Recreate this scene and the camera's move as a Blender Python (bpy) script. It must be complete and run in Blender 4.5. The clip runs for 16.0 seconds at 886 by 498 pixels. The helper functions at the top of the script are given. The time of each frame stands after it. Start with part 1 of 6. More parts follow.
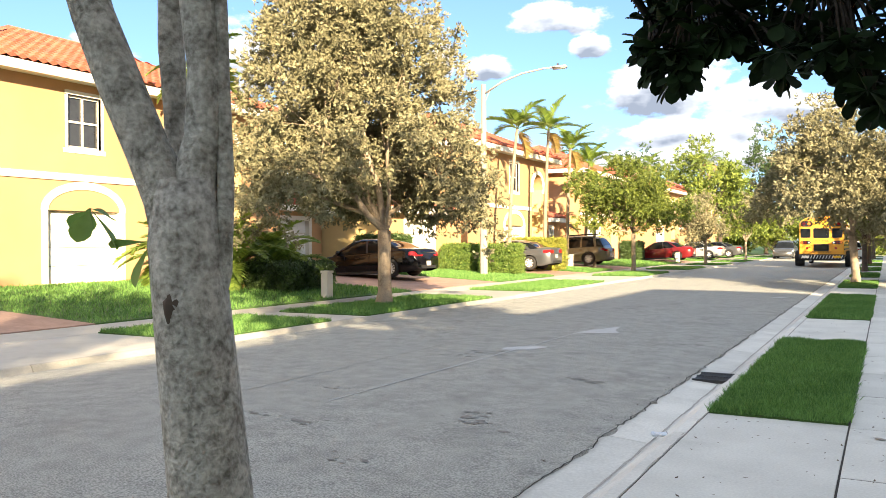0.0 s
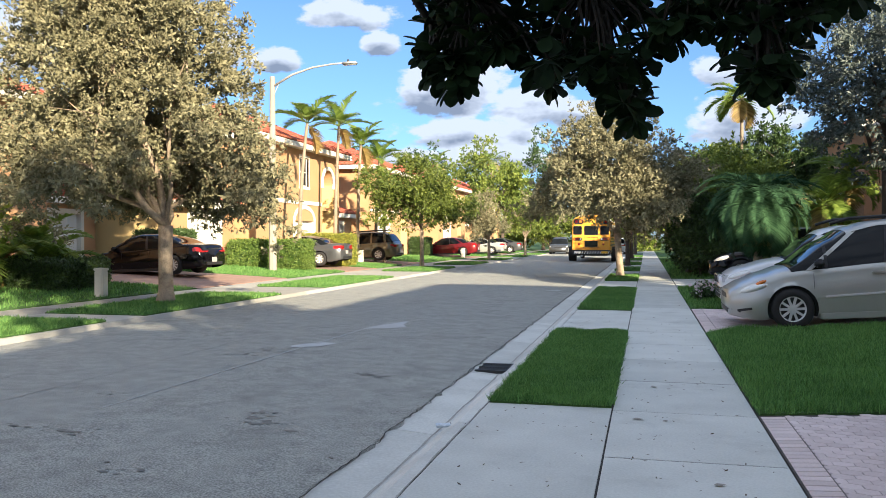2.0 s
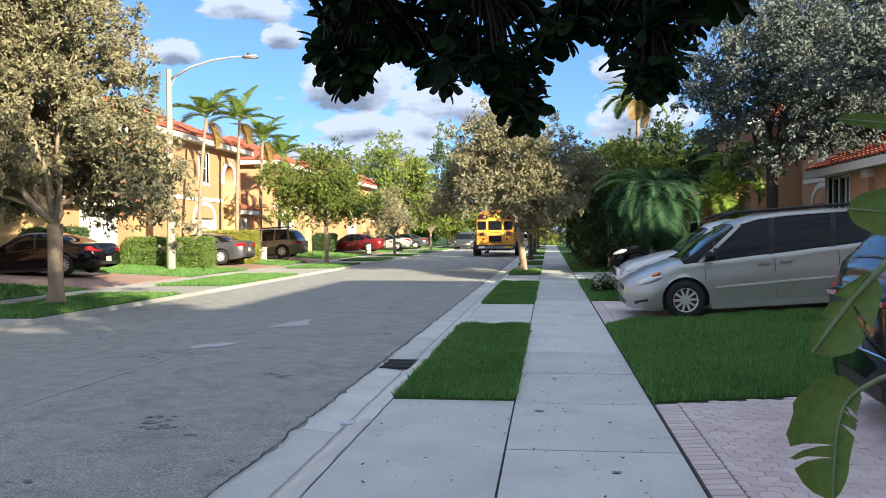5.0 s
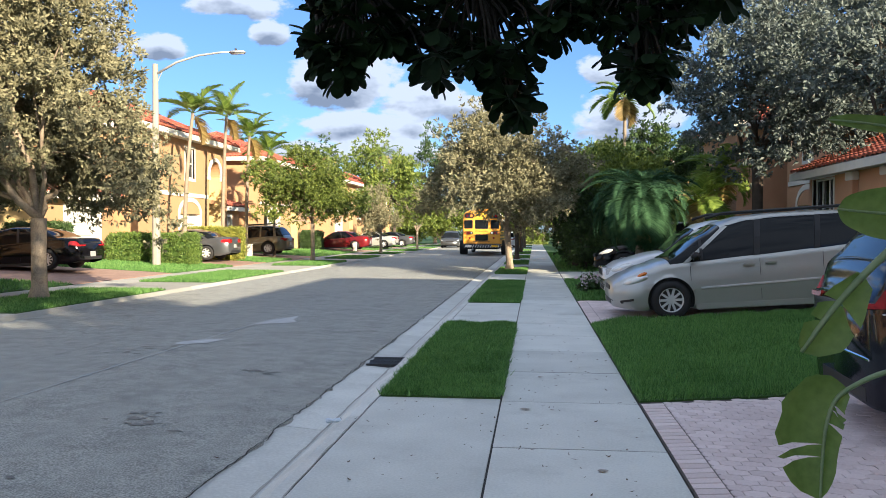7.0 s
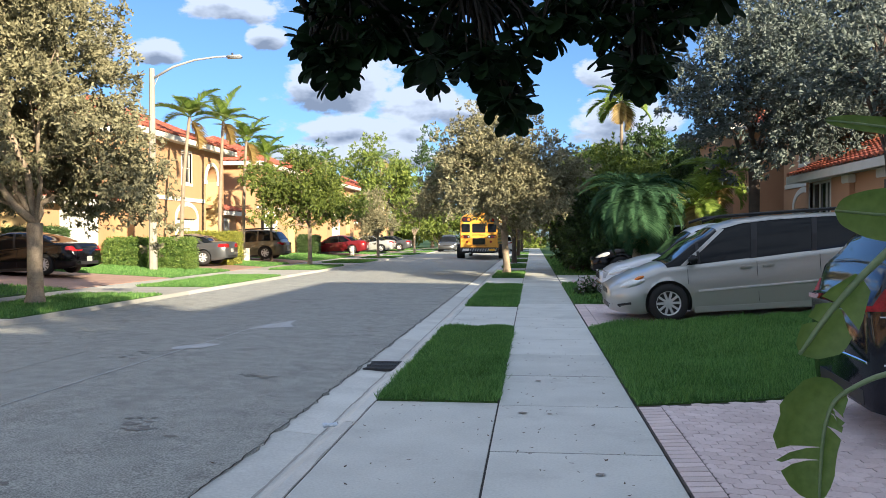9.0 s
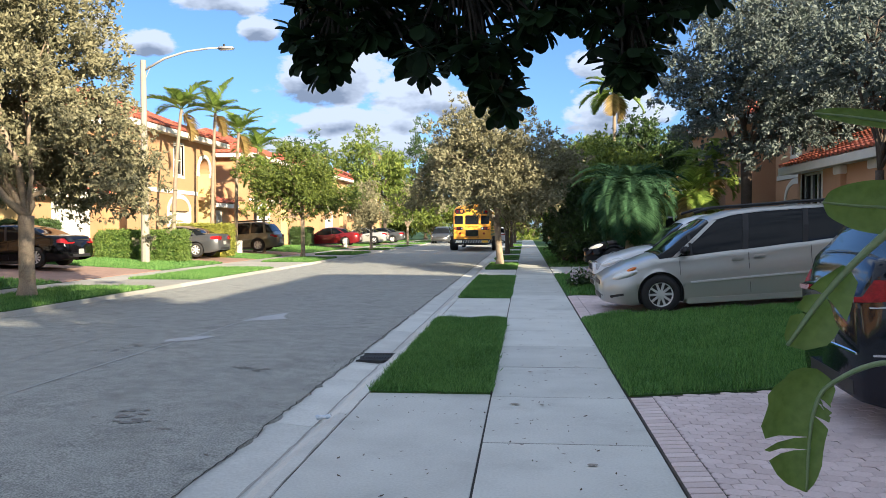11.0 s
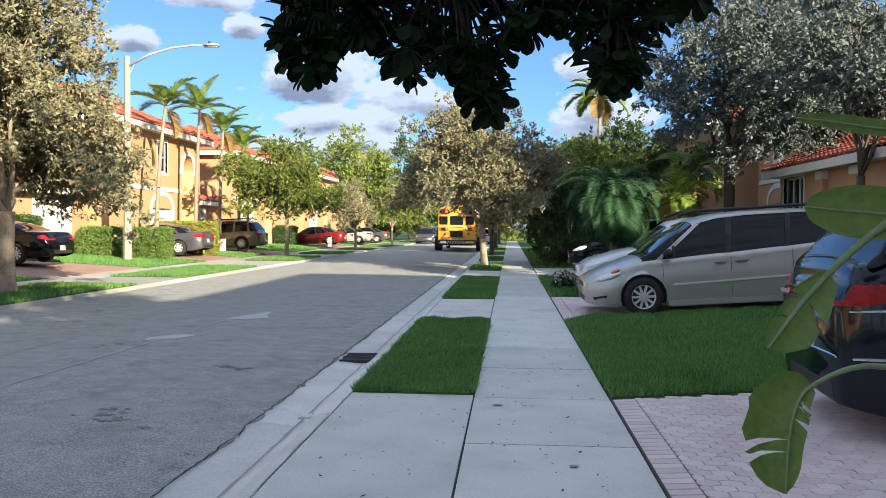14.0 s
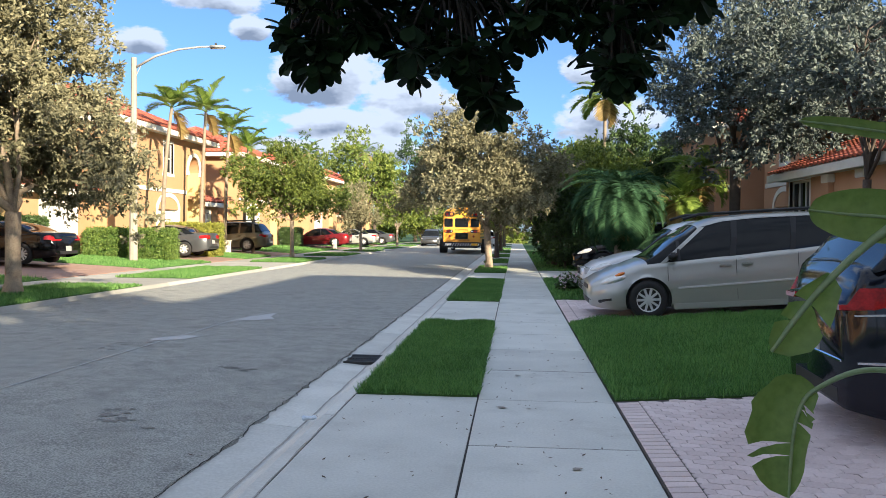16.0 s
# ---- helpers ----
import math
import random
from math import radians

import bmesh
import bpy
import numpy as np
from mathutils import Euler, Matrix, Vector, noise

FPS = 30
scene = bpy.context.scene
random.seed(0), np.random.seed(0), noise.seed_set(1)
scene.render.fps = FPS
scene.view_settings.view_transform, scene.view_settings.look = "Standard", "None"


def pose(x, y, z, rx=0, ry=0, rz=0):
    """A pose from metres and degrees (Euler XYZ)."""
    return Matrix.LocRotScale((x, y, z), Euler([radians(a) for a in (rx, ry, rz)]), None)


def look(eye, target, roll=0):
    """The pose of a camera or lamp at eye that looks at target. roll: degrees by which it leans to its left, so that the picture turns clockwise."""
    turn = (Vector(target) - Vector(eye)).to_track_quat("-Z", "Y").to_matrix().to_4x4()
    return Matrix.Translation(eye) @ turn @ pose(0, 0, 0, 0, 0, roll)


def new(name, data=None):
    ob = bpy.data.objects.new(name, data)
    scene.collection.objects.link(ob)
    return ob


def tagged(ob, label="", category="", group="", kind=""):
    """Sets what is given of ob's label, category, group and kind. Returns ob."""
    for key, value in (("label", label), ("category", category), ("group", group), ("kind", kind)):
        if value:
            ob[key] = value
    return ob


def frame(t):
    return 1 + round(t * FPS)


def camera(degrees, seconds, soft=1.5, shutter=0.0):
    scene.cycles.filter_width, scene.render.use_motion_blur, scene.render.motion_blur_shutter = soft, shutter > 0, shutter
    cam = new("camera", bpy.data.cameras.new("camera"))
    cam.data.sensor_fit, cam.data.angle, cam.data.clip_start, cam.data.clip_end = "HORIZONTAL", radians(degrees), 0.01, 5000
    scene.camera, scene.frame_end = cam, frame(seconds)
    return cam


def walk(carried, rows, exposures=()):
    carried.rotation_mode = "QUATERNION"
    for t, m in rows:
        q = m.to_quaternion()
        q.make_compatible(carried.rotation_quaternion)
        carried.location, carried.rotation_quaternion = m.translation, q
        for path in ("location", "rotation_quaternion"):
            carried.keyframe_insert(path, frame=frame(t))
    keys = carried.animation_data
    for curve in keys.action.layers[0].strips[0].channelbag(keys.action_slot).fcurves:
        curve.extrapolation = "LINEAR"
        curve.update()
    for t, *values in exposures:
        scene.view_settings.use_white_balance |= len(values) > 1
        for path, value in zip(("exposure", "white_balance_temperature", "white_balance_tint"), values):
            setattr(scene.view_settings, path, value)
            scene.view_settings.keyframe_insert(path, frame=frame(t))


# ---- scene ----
# ---- camera ----
cam = camera(56.24, 16.0, soft=0.7)
PATH = [
    (0.0, -0.039, -0.042, 1.497, -0.416, 0.189, 28.140),
    (0.5, -0.044, -0.025, 1.496, -0.744, -0.226, 21.892),
    (1.0, -0.046, -0.021, 1.495, -0.750, -0.231, 17.686),
    (1.5, -0.039, -0.019, 1.500, -0.713, -0.239, 15.391),
    (2.0, -0.019, -0.025, 1.506, -0.744, 0.011, 13.761),
    (2.5, -0.014, -0.023, 1.505, -0.868, 0.088, 12.396),
    (3.0, -0.015, -0.016, 1.504, -0.903, 0.179, 11.148),
    (3.5, -0.008, -0.012, 1.504, -0.957, 0.313, 9.943),
    (4.0, -0.001, -0.011, 1.502, -0.923, 0.439, 8.741),
    (4.5, -0.001, -0.016, 1.510, -0.991, 0.529, 7.834),
    (5.0, 0.007, -0.015, 1.511, -1.066, 0.490, 7.257),
    (7.5, -0.010, -0.003, 1.504, -1.175, -0.074, 6.259),
    (8.0, -0.002, 0.008, 1.503, -1.041, -0.005, 6.263),
    (8.5, -0.005, 0.010, 1.501, -0.871, 0.028, 6.211),
    (11.0, 0.003, 0.000, 1.504, -1.470, 0.218, 5.661),
    (11.5, -0.004, 0.010, 1.500, -1.611, -0.002, 5.578),
    (12.0, 0.002, 0.011, 1.501, -1.560, -0.205, 5.538),
    (12.5, 0.000, 0.000, 1.500, -1.400, -0.466, 5.300),
    (13.0, -0.003, -0.006, 1.504, -1.291, -0.582, 5.003),
    (13.5, -0.003, 0.004, 1.499, -1.322, -0.562, 4.734),
    (14.0, 0.003, 0.001, 1.503, -1.438, -0.395, 4.596),
    (14.5, 0.007, -0.009, 1.507, -1.568, -0.212, 4.581),
    (15.0, 0.007, -0.005, 1.505, -1.566, -0.241, 4.711),
    (15.5, 0.010, 0.000, 1.503, -1.498, -0.390, 4.890),
    (16.0, 0.009, -0.001, 1.502, -1.289, -0.621, 4.954),
]
walk(cam, [(t, pose(x, y, z, 90 + p, r, w)) for t, x, y, z, p, r, w in PATH],
     exposures=[(0.0, 1.82, 5800, 10), (0.5, 1.62, 5600, 10), (1.0, 1.48, 5400, 10), (1.5, 1.34, 5250, 10), (2.0, 1.27, 5180, 10), (3.0, 1.21, 5080, 10), (16.0, 1.21, 5080, 10)])

# ---- sky and sun ----
SUN_WAY = Vector((-0.65, 0.76, -0.315)).normalized()
SUN_EL = math.asin(-SUN_WAY.z)
SUN_AZ = math.atan2(-SUN_WAY.x, -SUN_WAY.y)      # clockwise from +y
world = bpy.data.worlds.new("sky")
scene.world = world
world.use_nodes = True
wn, wl = world.node_tree.nodes, world.node_tree.links
wn.clear()
w_out, w_bg = wn.new("ShaderNodeOutputWorld"), wn.new("ShaderNodeBackground")
sky = wn.new("ShaderNodeTexSky")
sky.sky_type, sky.sun_disc = "NISHITA", False
sky.sun_elevation, sky.sun_rotation = SUN_EL + 0.06, SUN_AZ
sky.air_density, sky.dust_density, sky.ozone_density = 1.0, 0.5, 5.5
coord = wn.new("ShaderNodeTexCoord")


def wmath(op, a, b=None, c=None):
    n = wn.new("ShaderNodeMath")
    n.operation = op
    for i, v in enumerate((a, b, c)):
        if v is None:
            continue
        if isinstance(v, (int, float)):
            n.inputs[i].default_value = v
        else:
            wl.new(v, n.inputs[i])
    return n.outputs[0]


sep = wn.new("ShaderNodeSeparateXYZ")
wl.new(coord.outputs["Generated"], sep.inputs[0])
flat = wmath("SQRT", wmath("ADD", wmath("MULTIPLY", sep.outputs[0], sep.outputs[0]), wmath("MULTIPLY", sep.outputs[1], sep.outputs[1])))
elev = wmath("ARCTAN2", sep.outputs[2], flat)
azim = wmath("ARCTAN2", sep.outputs[0], sep.outputs[1])
puff = wn.new("ShaderNodeTexNoise")
puff.inputs["Scale"].default_value, puff.inputs["Detail"].default_value, puff.inputs["Roughness"].default_value = 15.0, 8.0, 0.6
squash = wn.new("ShaderNodeMapping")
squash.inputs["Scale"].default_value = (1.0, 1.0, 1.9)
wl.new(coord.outputs["Generated"], squash.inputs[0])
wl.new(squash.outputs[0], puff.inputs["Vector"])
# cumulus clouds: azimuth, elevation, half width, half height (degrees); the last four lie out of view
CLOUDS = [(-12.6, 10.2, 4.4, 2.1), (-8.2, 9.2, 3.4, 1.6), (-12.0, 7.1, 5.2, 1.15), (-15.6, 5.3, 2.4, 0.9), (-10.6, 5.5, 3.6, 1.2), (-18.0, 13.1, 1.5, 0.8), (-20.6, 14.9, 3.4, 1.2),
          (-25.0, 11.7, 1.9, 0.9), (-28.5, 12.6, 1.2, 1.3), (4.6, 11.0, 1.9, 1.0), (6.2, 7.6, 3.6, 1.7), (-5.0, 8.4, 2.0, 0.9),
          (-38.0, 12.0, 7.0, 2.5), (40.0, 13.0, 9.0, 3.0), (95.0, 20.0, 14.0, 5.0), (-100.0, 18.0, 16.0, 5.0), (170.0, 22.0, 18.0, 6.0)]
cover = weight = lift = None
for a, e, da, de in CLOUDS:
    u = wmath("DIVIDE", wmath("SUBTRACT", azim, radians(a)), radians(da))
    v = wmath("DIVIDE", wmath("SUBTRACT", elev, radians(e)), radians(de))
    d = wmath("SUBTRACT", 1.0, wmath("SQRT", wmath("ADD", wmath("MULTIPLY", u, u), wmath("MULTIPLY", v, v))))
    k = wmath("MULTIPLY", wmath("MAXIMUM", wmath("ADD", d, 0.4), 0.0), wmath("MAXIMUM", wmath("ADD", d, 0.4), 0.0))
    kv = wmath("MULTIPLY", k, v)
    cover = d if cover is None else wmath("MAXIMUM", cover, d)
    weight = k if weight is None else wmath("ADD", weight, k)
    lift = kv if lift is None else wmath("ADD", lift, kv)
height_in_cloud = wmath("DIVIDE", lift, wmath("ADD", weight, 0.02))
# unseen clouds over the remaining sky, added to lift the ambient light
fill_clouds = wn.new("ShaderNodeTexNoise")
fill_clouds.inputs["Scale"].default_value, fill_clouds.inputs["Detail"].default_value = 3.2, 2.0
wl.new(squash.outputs[0], fill_clouds.inputs["Vector"])
away = wmath("MAXIMUM", wmath("SUBTRACT", wmath("ABSOLUTE", wmath("ADD", azim, 0.12)), 0.62), wmath("SUBTRACT", elev, 0.36))
scatter = wmath("SUBTRACT", wmath("MINIMUM", wmath("MULTIPLY", away, 6.0), 1.6), 1.0)
cover = wmath("MAXIMUM", cover, wmath("ADD", scatter, wmath("MULTIPLY", wmath("SUBTRACT", fill_clouds.outputs[0], 0.50), 5.0)))
dens = wmath("ADD", wmath("MULTIPLY", wmath("ADD", cover, 0.16), 1.3), wmath("MULTIPLY", wmath("SUBTRACT", puff.outputs[0], 0.52), 3.0))
edge = wn.new("ShaderNodeMapRange")
edge.interpolation_type = "SMOOTHSTEP"
edge.inputs[1].default_value, edge.inputs[2].default_value = 0.0, 0.36
wl.new(dens, edge.inputs[0])
tone = wn.new("ShaderNodeValToRGB")
tone.color_ramp.elements[0].position, tone.color_ramp.elements[0].color = 0.26, (4.6, 4.45, 4.25, 1)
tone.color_ramp.elements[1].position, tone.color_ramp.elements[1].color = 0.95, (1.75, 1.85, 2.05, 1)
# bellies in the shade of the billows over them
above = wn.new("ShaderNodeVectorMath")
above.inputs[1].default_value = (0.0, 0.0, 0.035)
wl.new(squash.outputs[0], above.inputs[0])
billow = wn.new("ShaderNodeTexNoise")
billow.inputs["Scale"].default_value, billow.inputs["Detail"].default_value, billow.inputs["Roughness"].default_value = 15.0, 4.0, 0.55
wl.new(above.outputs[0], billow.inputs["Vector"])
belly = wmath("ADD", wmath("MULTIPLY", wmath("SUBTRACT", billow.outputs[0], puff.outputs[0]), 1.5), wmath("MULTIPLY", wmath("SUBTRACT", billow.outputs[0], 0.5), 1.3))
wl.new(wmath("ADD", wmath("ADD", belly, wmath("ADD", wmath("MULTIPLY", height_in_cloud, -1.05), 0.08)), wmath("MULTIPLY", dens, 0.28)), tone.inputs[0])
blend = wn.new("ShaderNodeMix")
blend.data_type = "RGBA"
wl.new(edge.outputs[0], blend.inputs[0])
haze = wn.new("ShaderNodeHueSaturation")
haze.inputs["Saturation"].default_value, haze.inputs["Value"].default_value = 0.86, 0.80
wl.new(sky.outputs[0], haze.inputs["Color"])
wl.new(haze.outputs[0], blend.inputs[6])
wl.new(tone.outputs[0], blend.inputs[7])
wl.new(blend.outputs[2], w_bg.inputs[0])
w_bg.inputs[1].default_value = 0.083
wl.new(w_bg.outputs[0], w_out.inputs[0])
sun = new("sun", bpy.data.lights.new("sun", "SUN"))
sun.data.energy, sun.data.angle, sun.data.color = 7.0, radians(0.6), (1.0, 0.73, 0.40)
sun.matrix_world = look((60, -60, 40), Vector((60, -60, 40)) + SUN_WAY)

# ---- materials ----
MATS = {}


def mat(name, a, b=None, rough=0.6, scale=6.0, fine=60.0, bump=0.0, metal=0.0, coat=0.0, vary=0.0, spec=0.5, trans=0.0, thin=0.0, spots=0.0, sharp=0.0, wfine=0.5, blot=0.9):
    """A surface that wanders between two colours at a coarse and a fine scale, with fine relief."""
    if name in MATS:
        return MATS[name]
    m = bpy.data.materials.new(name)
    m.use_nodes = True
    n, l = m.node_tree.nodes, m.node_tree.links
    p = n["Principled BSDF"]
    p.inputs["Roughness"].default_value, p.inputs["Metallic"].default_value = rough, metal
    p.inputs["Coat Weight"].default_value, p.inputs["Specular IOR Level"].default_value = coat, spec
    p.inputs["Coat Roughness"].default_value = 0.03
    p.inputs["Transmission Weight"].default_value = trans
    b = b or tuple(c * 0.8 for c in a)
    tc = n.new("ShaderNodeTexCoord")
    n1, n2, mixf, ramp = n.new("ShaderNodeTexNoise"), n.new("ShaderNodeTexNoise"), n.new("ShaderNodeMath"), n.new("ShaderNodeValToRGB")
    n1.inputs["Scale"].default_value, n2.inputs["Scale"].default_value = scale, fine
    n1.inputs["Detail"].default_value, n2.inputs["Detail"].default_value = 5, 4
    geo = n.new("ShaderNodeNewGeometry")
    for q in (n1, n2):
        l.new(geo.outputs["Position"], q.inputs["Vector"])
    mixf.operation = "MULTIPLY_ADD"
    mixf.inputs[1].default_value = wfine
    half = n.new("ShaderNodeMath")
    half.operation = "MULTIPLY"
    half.inputs[1].default_value = 1.0 - wfine
    l.new(n1.outputs[0], half.inputs[0])
    l.new(n2.outputs[0], mixf.inputs[0])
    l.new(half.outputs[0], mixf.inputs[2])
    src = mixf.outputs[0]
    if vary:
        info, isl, mr = n.new("ShaderNodeObjectInfo"), n.new("ShaderNodeNewGeometry"), n.new("ShaderNodeMath")
        both = n.new("ShaderNodeMath")
        both.operation = "ADD"
        l.new(info.outputs["Random"], both.inputs[0])
        l.new(isl.outputs["Random Per Island"], both.inputs[1])
        fr = n.new("ShaderNodeMath")
        fr.operation = "FRACT"
        l.new(both.outputs[0], fr.inputs[0])
        sh = n.new("ShaderNodeMath")
        sh.operation = "SUBTRACT"
        sh.inputs[1].default_value = 0.5
        l.new(fr.outputs[0], sh.inputs[0])
        mr.operation = "MULTIPLY_ADD"
        mr.inputs[1].default_value = vary
        l.new(sh.outputs[0], mr.inputs[0])
        l.new(src, mr.inputs[2])
        src = mr.outputs[0]
    ramp.color_ramp.elements[0].position, ramp.color_ramp.elements[0].color = 0.32 + sharp, (*b, 1)
    ramp.color_ramp.elements[1].position, ramp.color_ramp.elements[1].color = 0.68 - sharp, (*a, 1)
    l.new(src, ramp.inputs[0])
    col = ramp.outputs[0]
    if spots:
        n3, r3, mx = n.new("ShaderNodeTexNoise"), n.new("ShaderNodeValToRGB"), n.new("ShaderNodeMix")
        n3.inputs["Scale"].default_value, n3.inputs["Detail"].default_value, n3.inputs["Roughness"].default_value = blot, 8, 0.7
        l.new(geo.outputs["Position"], n3.inputs["Vector"])
        r3.color_ramp.elements[0].position, r3.color_ramp.elements[1].position = 0.54, 0.72
        r3.color_ramp.elements[1].color = (spots, spots, spots, 1)
        l.new(n3.outputs[0], r3.inputs[0])
        mx.data_type = "RGBA"
        l.new(r3.outputs[0], mx.inputs[0])
        l.new(col, mx.inputs[6])
        mx.inputs[7].default_value = (*(c * 0.45 for c in b), 1)
        col = mx.outputs[2]
    l.new(col, p.inputs["Base Color"])
    if bump:
        bp = n.new("ShaderNodeBump")
        bp.inputs["Strength"].default_value, bp.inputs["Distance"].default_value = bump, 0.02
        l.new(src, bp.inputs["Height"])
        l.new(bp.outputs[0], p.inputs["Normal"])
    if thin:
        tr, mx2, out = n.new("ShaderNodeBsdfTranslucent"), n.new("ShaderNodeMixShader"), n["Material Output"]
        l.new(col, tr.inputs[0])
        mx2.inputs[0].default_value = thin
        l.new(p.outputs[0], mx2.inputs[1])
        l.new(tr.outputs[0], mx2.inputs[2])
        l.new(mx2.outputs[0], out.inputs[0])
    MATS[name] = m
    return m


ASPHALT = mat("asphalt", (0.46, 0.47, 0.435), (0.175, 0.178, 0.168), 0.9, 5.0, 75, 1.0, spots=0.42, sharp=0.05, wfine=0.8, blot=1.4)
CONCRETE = mat("concrete", (0.63, 0.64, 0.605), (0.47, 0.48, 0.455), 0.88, 1.6, 55, 0.25, vary=0.22, spots=0.34)
# dirtier concrete across the street, also darkened so sunlight doesn't bleach it
CONCRETE_W = mat("concrete_aged_sun_dimmed", (0.46, 0.45, 0.41), (0.30, 0.295, 0.265), 0.9, 1.8, 50, 0.3, vary=0.3, spots=0.4)
GUTTER = mat("gutter_concrete", (0.68, 0.685, 0.65), (0.50, 0.505, 0.48), 0.88, 2.2, 45, 0.3, vary=0.25, spots=0.3)
SOIL = mat("soil", (0.10, 0.075, 0.05), (0.04, 0.03, 0.02), 0.95, 6, 60, 0.6)
TURF = mat("turf", (0.08, 0.16, 0.035), (0.035, 0.085, 0.016), 0.9, 1.2, 50, 0.8)
BLADE = mat("grass_blade", (0.20, 0.37, 0.085), (0.065, 0.165, 0.03), 0.6, 0.9, 12, vary=0.6, thin=0.3)
PAVER = mat("paver", (0.70, 0.60, 0.59), (0.56, 0.465, 0.455), 0.85, 2.0, 70, 0.35, vary=0.3, spots=0.15)
PAVER_W = mat("paver_red", (0.42, 0.28, 0.22), (0.28, 0.18, 0.14), 0.85, 2.0, 12, 0.35, spots=0.25)
STUCCO = mat("stucco", (0.49, 0.30, 0.155), (0.42, 0.245, 0.12), 0.9, 0.8, 40, 0.3)
STUCCO_Y = mat("stucco_yellow", (0.62, 0.47, 0.22), (0.55, 0.41, 0.18), 0.9, 0.8, 40, 0.3)
STUCCO_R = mat("stucco_peach", (0.56, 0.33, 0.19), (0.48, 0.27, 0.15), 0.9, 0.8, 40, 0.3)
TRIM = mat("white_trim", (0.78, 0.75, 0.68), (0.68, 0.65, 0.58), 0.7, 3, 40, 0.1)
DOOR_W = mat("garage_white", (0.78, 0.78, 0.76), (0.70, 0.70, 0.68), 0.5, 2, 30)
TILE = mat("roof_tile", (0.50, 0.15, 0.085), (0.30, 0.08, 0.05), 0.75, 2.5, 25, 0.3, vary=0.3)
GLASS_W = mat("window_glass", (0.03, 0.035, 0.04), (0.02, 0.02, 0.025), 0.05, 1, 5, spec=0.8)
BARK = mat("bark_pale", (0.44, 0.36, 0.26), (0.17, 0.13, 0.095), 0.9, 6, 40, 0.9, spots=0.5)
BARK_N = mat("bark_smooth", (0.55, 0.55, 0.50), (0.13, 0.125, 0.105), 0.85, 30, 110, 0.7, spots=0.6, sharp=0.03)
# twig bark darkened far below the trunk's, to read as shade against the sky
BARK_T = mat("bark_twig_silhouette", (0.035, 0.028, 0.02), (0.015, 0.012, 0.01), 0.9, 8, 60, 0.4)
BARK_D = mat("bark_dark", (0.12, 0.09, 0.07), (0.05, 0.04, 0.03), 0.9, 6, 40, 0.8)
LEAF_S = mat("leaf_silver", (0.335, 0.315, 0.19), (0.14, 0.14, 0.08), 0.7, 1.0, 5, vary=0.35, spec=0.25, thin=0.2)
# darker, bluer copy of the silver leaf: skylit shade put into the colour
LEAF_B = mat("leaf_silver_shaded", (0.185, 0.215, 0.20), (0.065, 0.085, 0.075), 0.75, 1.0, 5, vary=0.4, spec=0.2, thin=0.12)
LEAF_G = mat("leaf_green", (0.25, 0.31, 0.05), (0.10, 0.15, 0.024), 0.5, 1.0, 8, vary=0.6, thin=0.3)
LEAF_D = mat("leaf_dark", (0.085, 0.14, 0.036), (0.03, 0.058, 0.016), 0.45, 1.0, 8, vary=0.6, thin=0.2)
LEAF_M = mat("leaf_green_dark", (0.20, 0.25, 0.04), (0.075, 0.11, 0.02), 0.5, 1.0, 8, vary=0.5, thin=0.3)
# overhanging leaves: colour taken near black to stand as a backlit silhouette
LEAF_N = mat("leaf_silhouette", (0.016, 0.034, 0.010), (0.008, 0.019, 0.006), 0.65, 8, 40, vary=0.5, spec=0.15, thin=0.06)
LEAF_L = mat("leaf_fresh", (0.22, 0.36, 0.07), (0.14, 0.25, 0.04), 0.45, 8, 40, vary=0.4, thin=0.5)
LEAF_H = mat("leaf_hedge", (0.19, 0.27, 0.045), (0.08, 0.14, 0.025), 0.5, 1.5, 8, vary=0.6, thin=0.25)
LEAF_HY = mat("leaf_hedge_gold", (0.36, 0.36, 0.05), (0.16, 0.19, 0.03), 0.5, 1.5, 8, vary=0.6, thin=0.25)
FROND = mat("frond", (0.26, 0.35, 0.06), (0.13, 0.20, 0.03), 0.45, 1.0, 8, vary=0.5, thin=0.42)
FROND_D = mat("frond_deep", (0.06, 0.125, 0.06), (0.025, 0.06, 0.027), 0.9, 1.0, 8, vary=0.5, spec=0.15, thin=0.2)
FROND_Y = mat("frond_dry", (0.34, 0.25, 0.08), (0.20, 0.14, 0.04), 0.6, 1.0, 8, vary=0.5, thin=0.2)
PALM_T = mat("palm_trunk", (0.33, 0.27, 0.20), (0.19, 0.15, 0.11), 0.9, 3, 30, 0.6)
BANANA = mat("broad_leaf", (0.20, 0.285, 0.065), (0.11, 0.17, 0.035), 0.45, 3, 40, 0.1, thin=0.42)
RIBM = mat("leaf_midrib", (0.34, 0.42, 0.24), (0.24, 0.32, 0.15), 0.45, 12, 60, thin=0.3)
TYRE = mat("tyre", (0.022, 0.022, 0.023), (0.014, 0.014, 0.015), 0.8, 8, 80, 0.2)
RIM = mat("rim_alloy", (0.78, 0.78, 0.77), (0.64, 0.64, 0.64), 0.4, 8, 60, metal=0.3)
BLACKP = mat("black_plastic", (0.022, 0.022, 0.024), (0.014, 0.014, 0.016), 0.55, 8, 60)
CGLASS = mat("car_glass", (0.010, 0.012, 0.013), (0.006, 0.007, 0.009), 0.04, 1, 5, spec=0.25)
CHROME = mat("chrome", (0.75, 0.75, 0.76), (0.62, 0.62, 0.63), 0.15, 8, 60, metal=1.0)
RED_L = mat("red_lens", (0.42, 0.010, 0.012), (0.16, 0.004, 0.006), 0.12, 12, 60, coat=0.6)
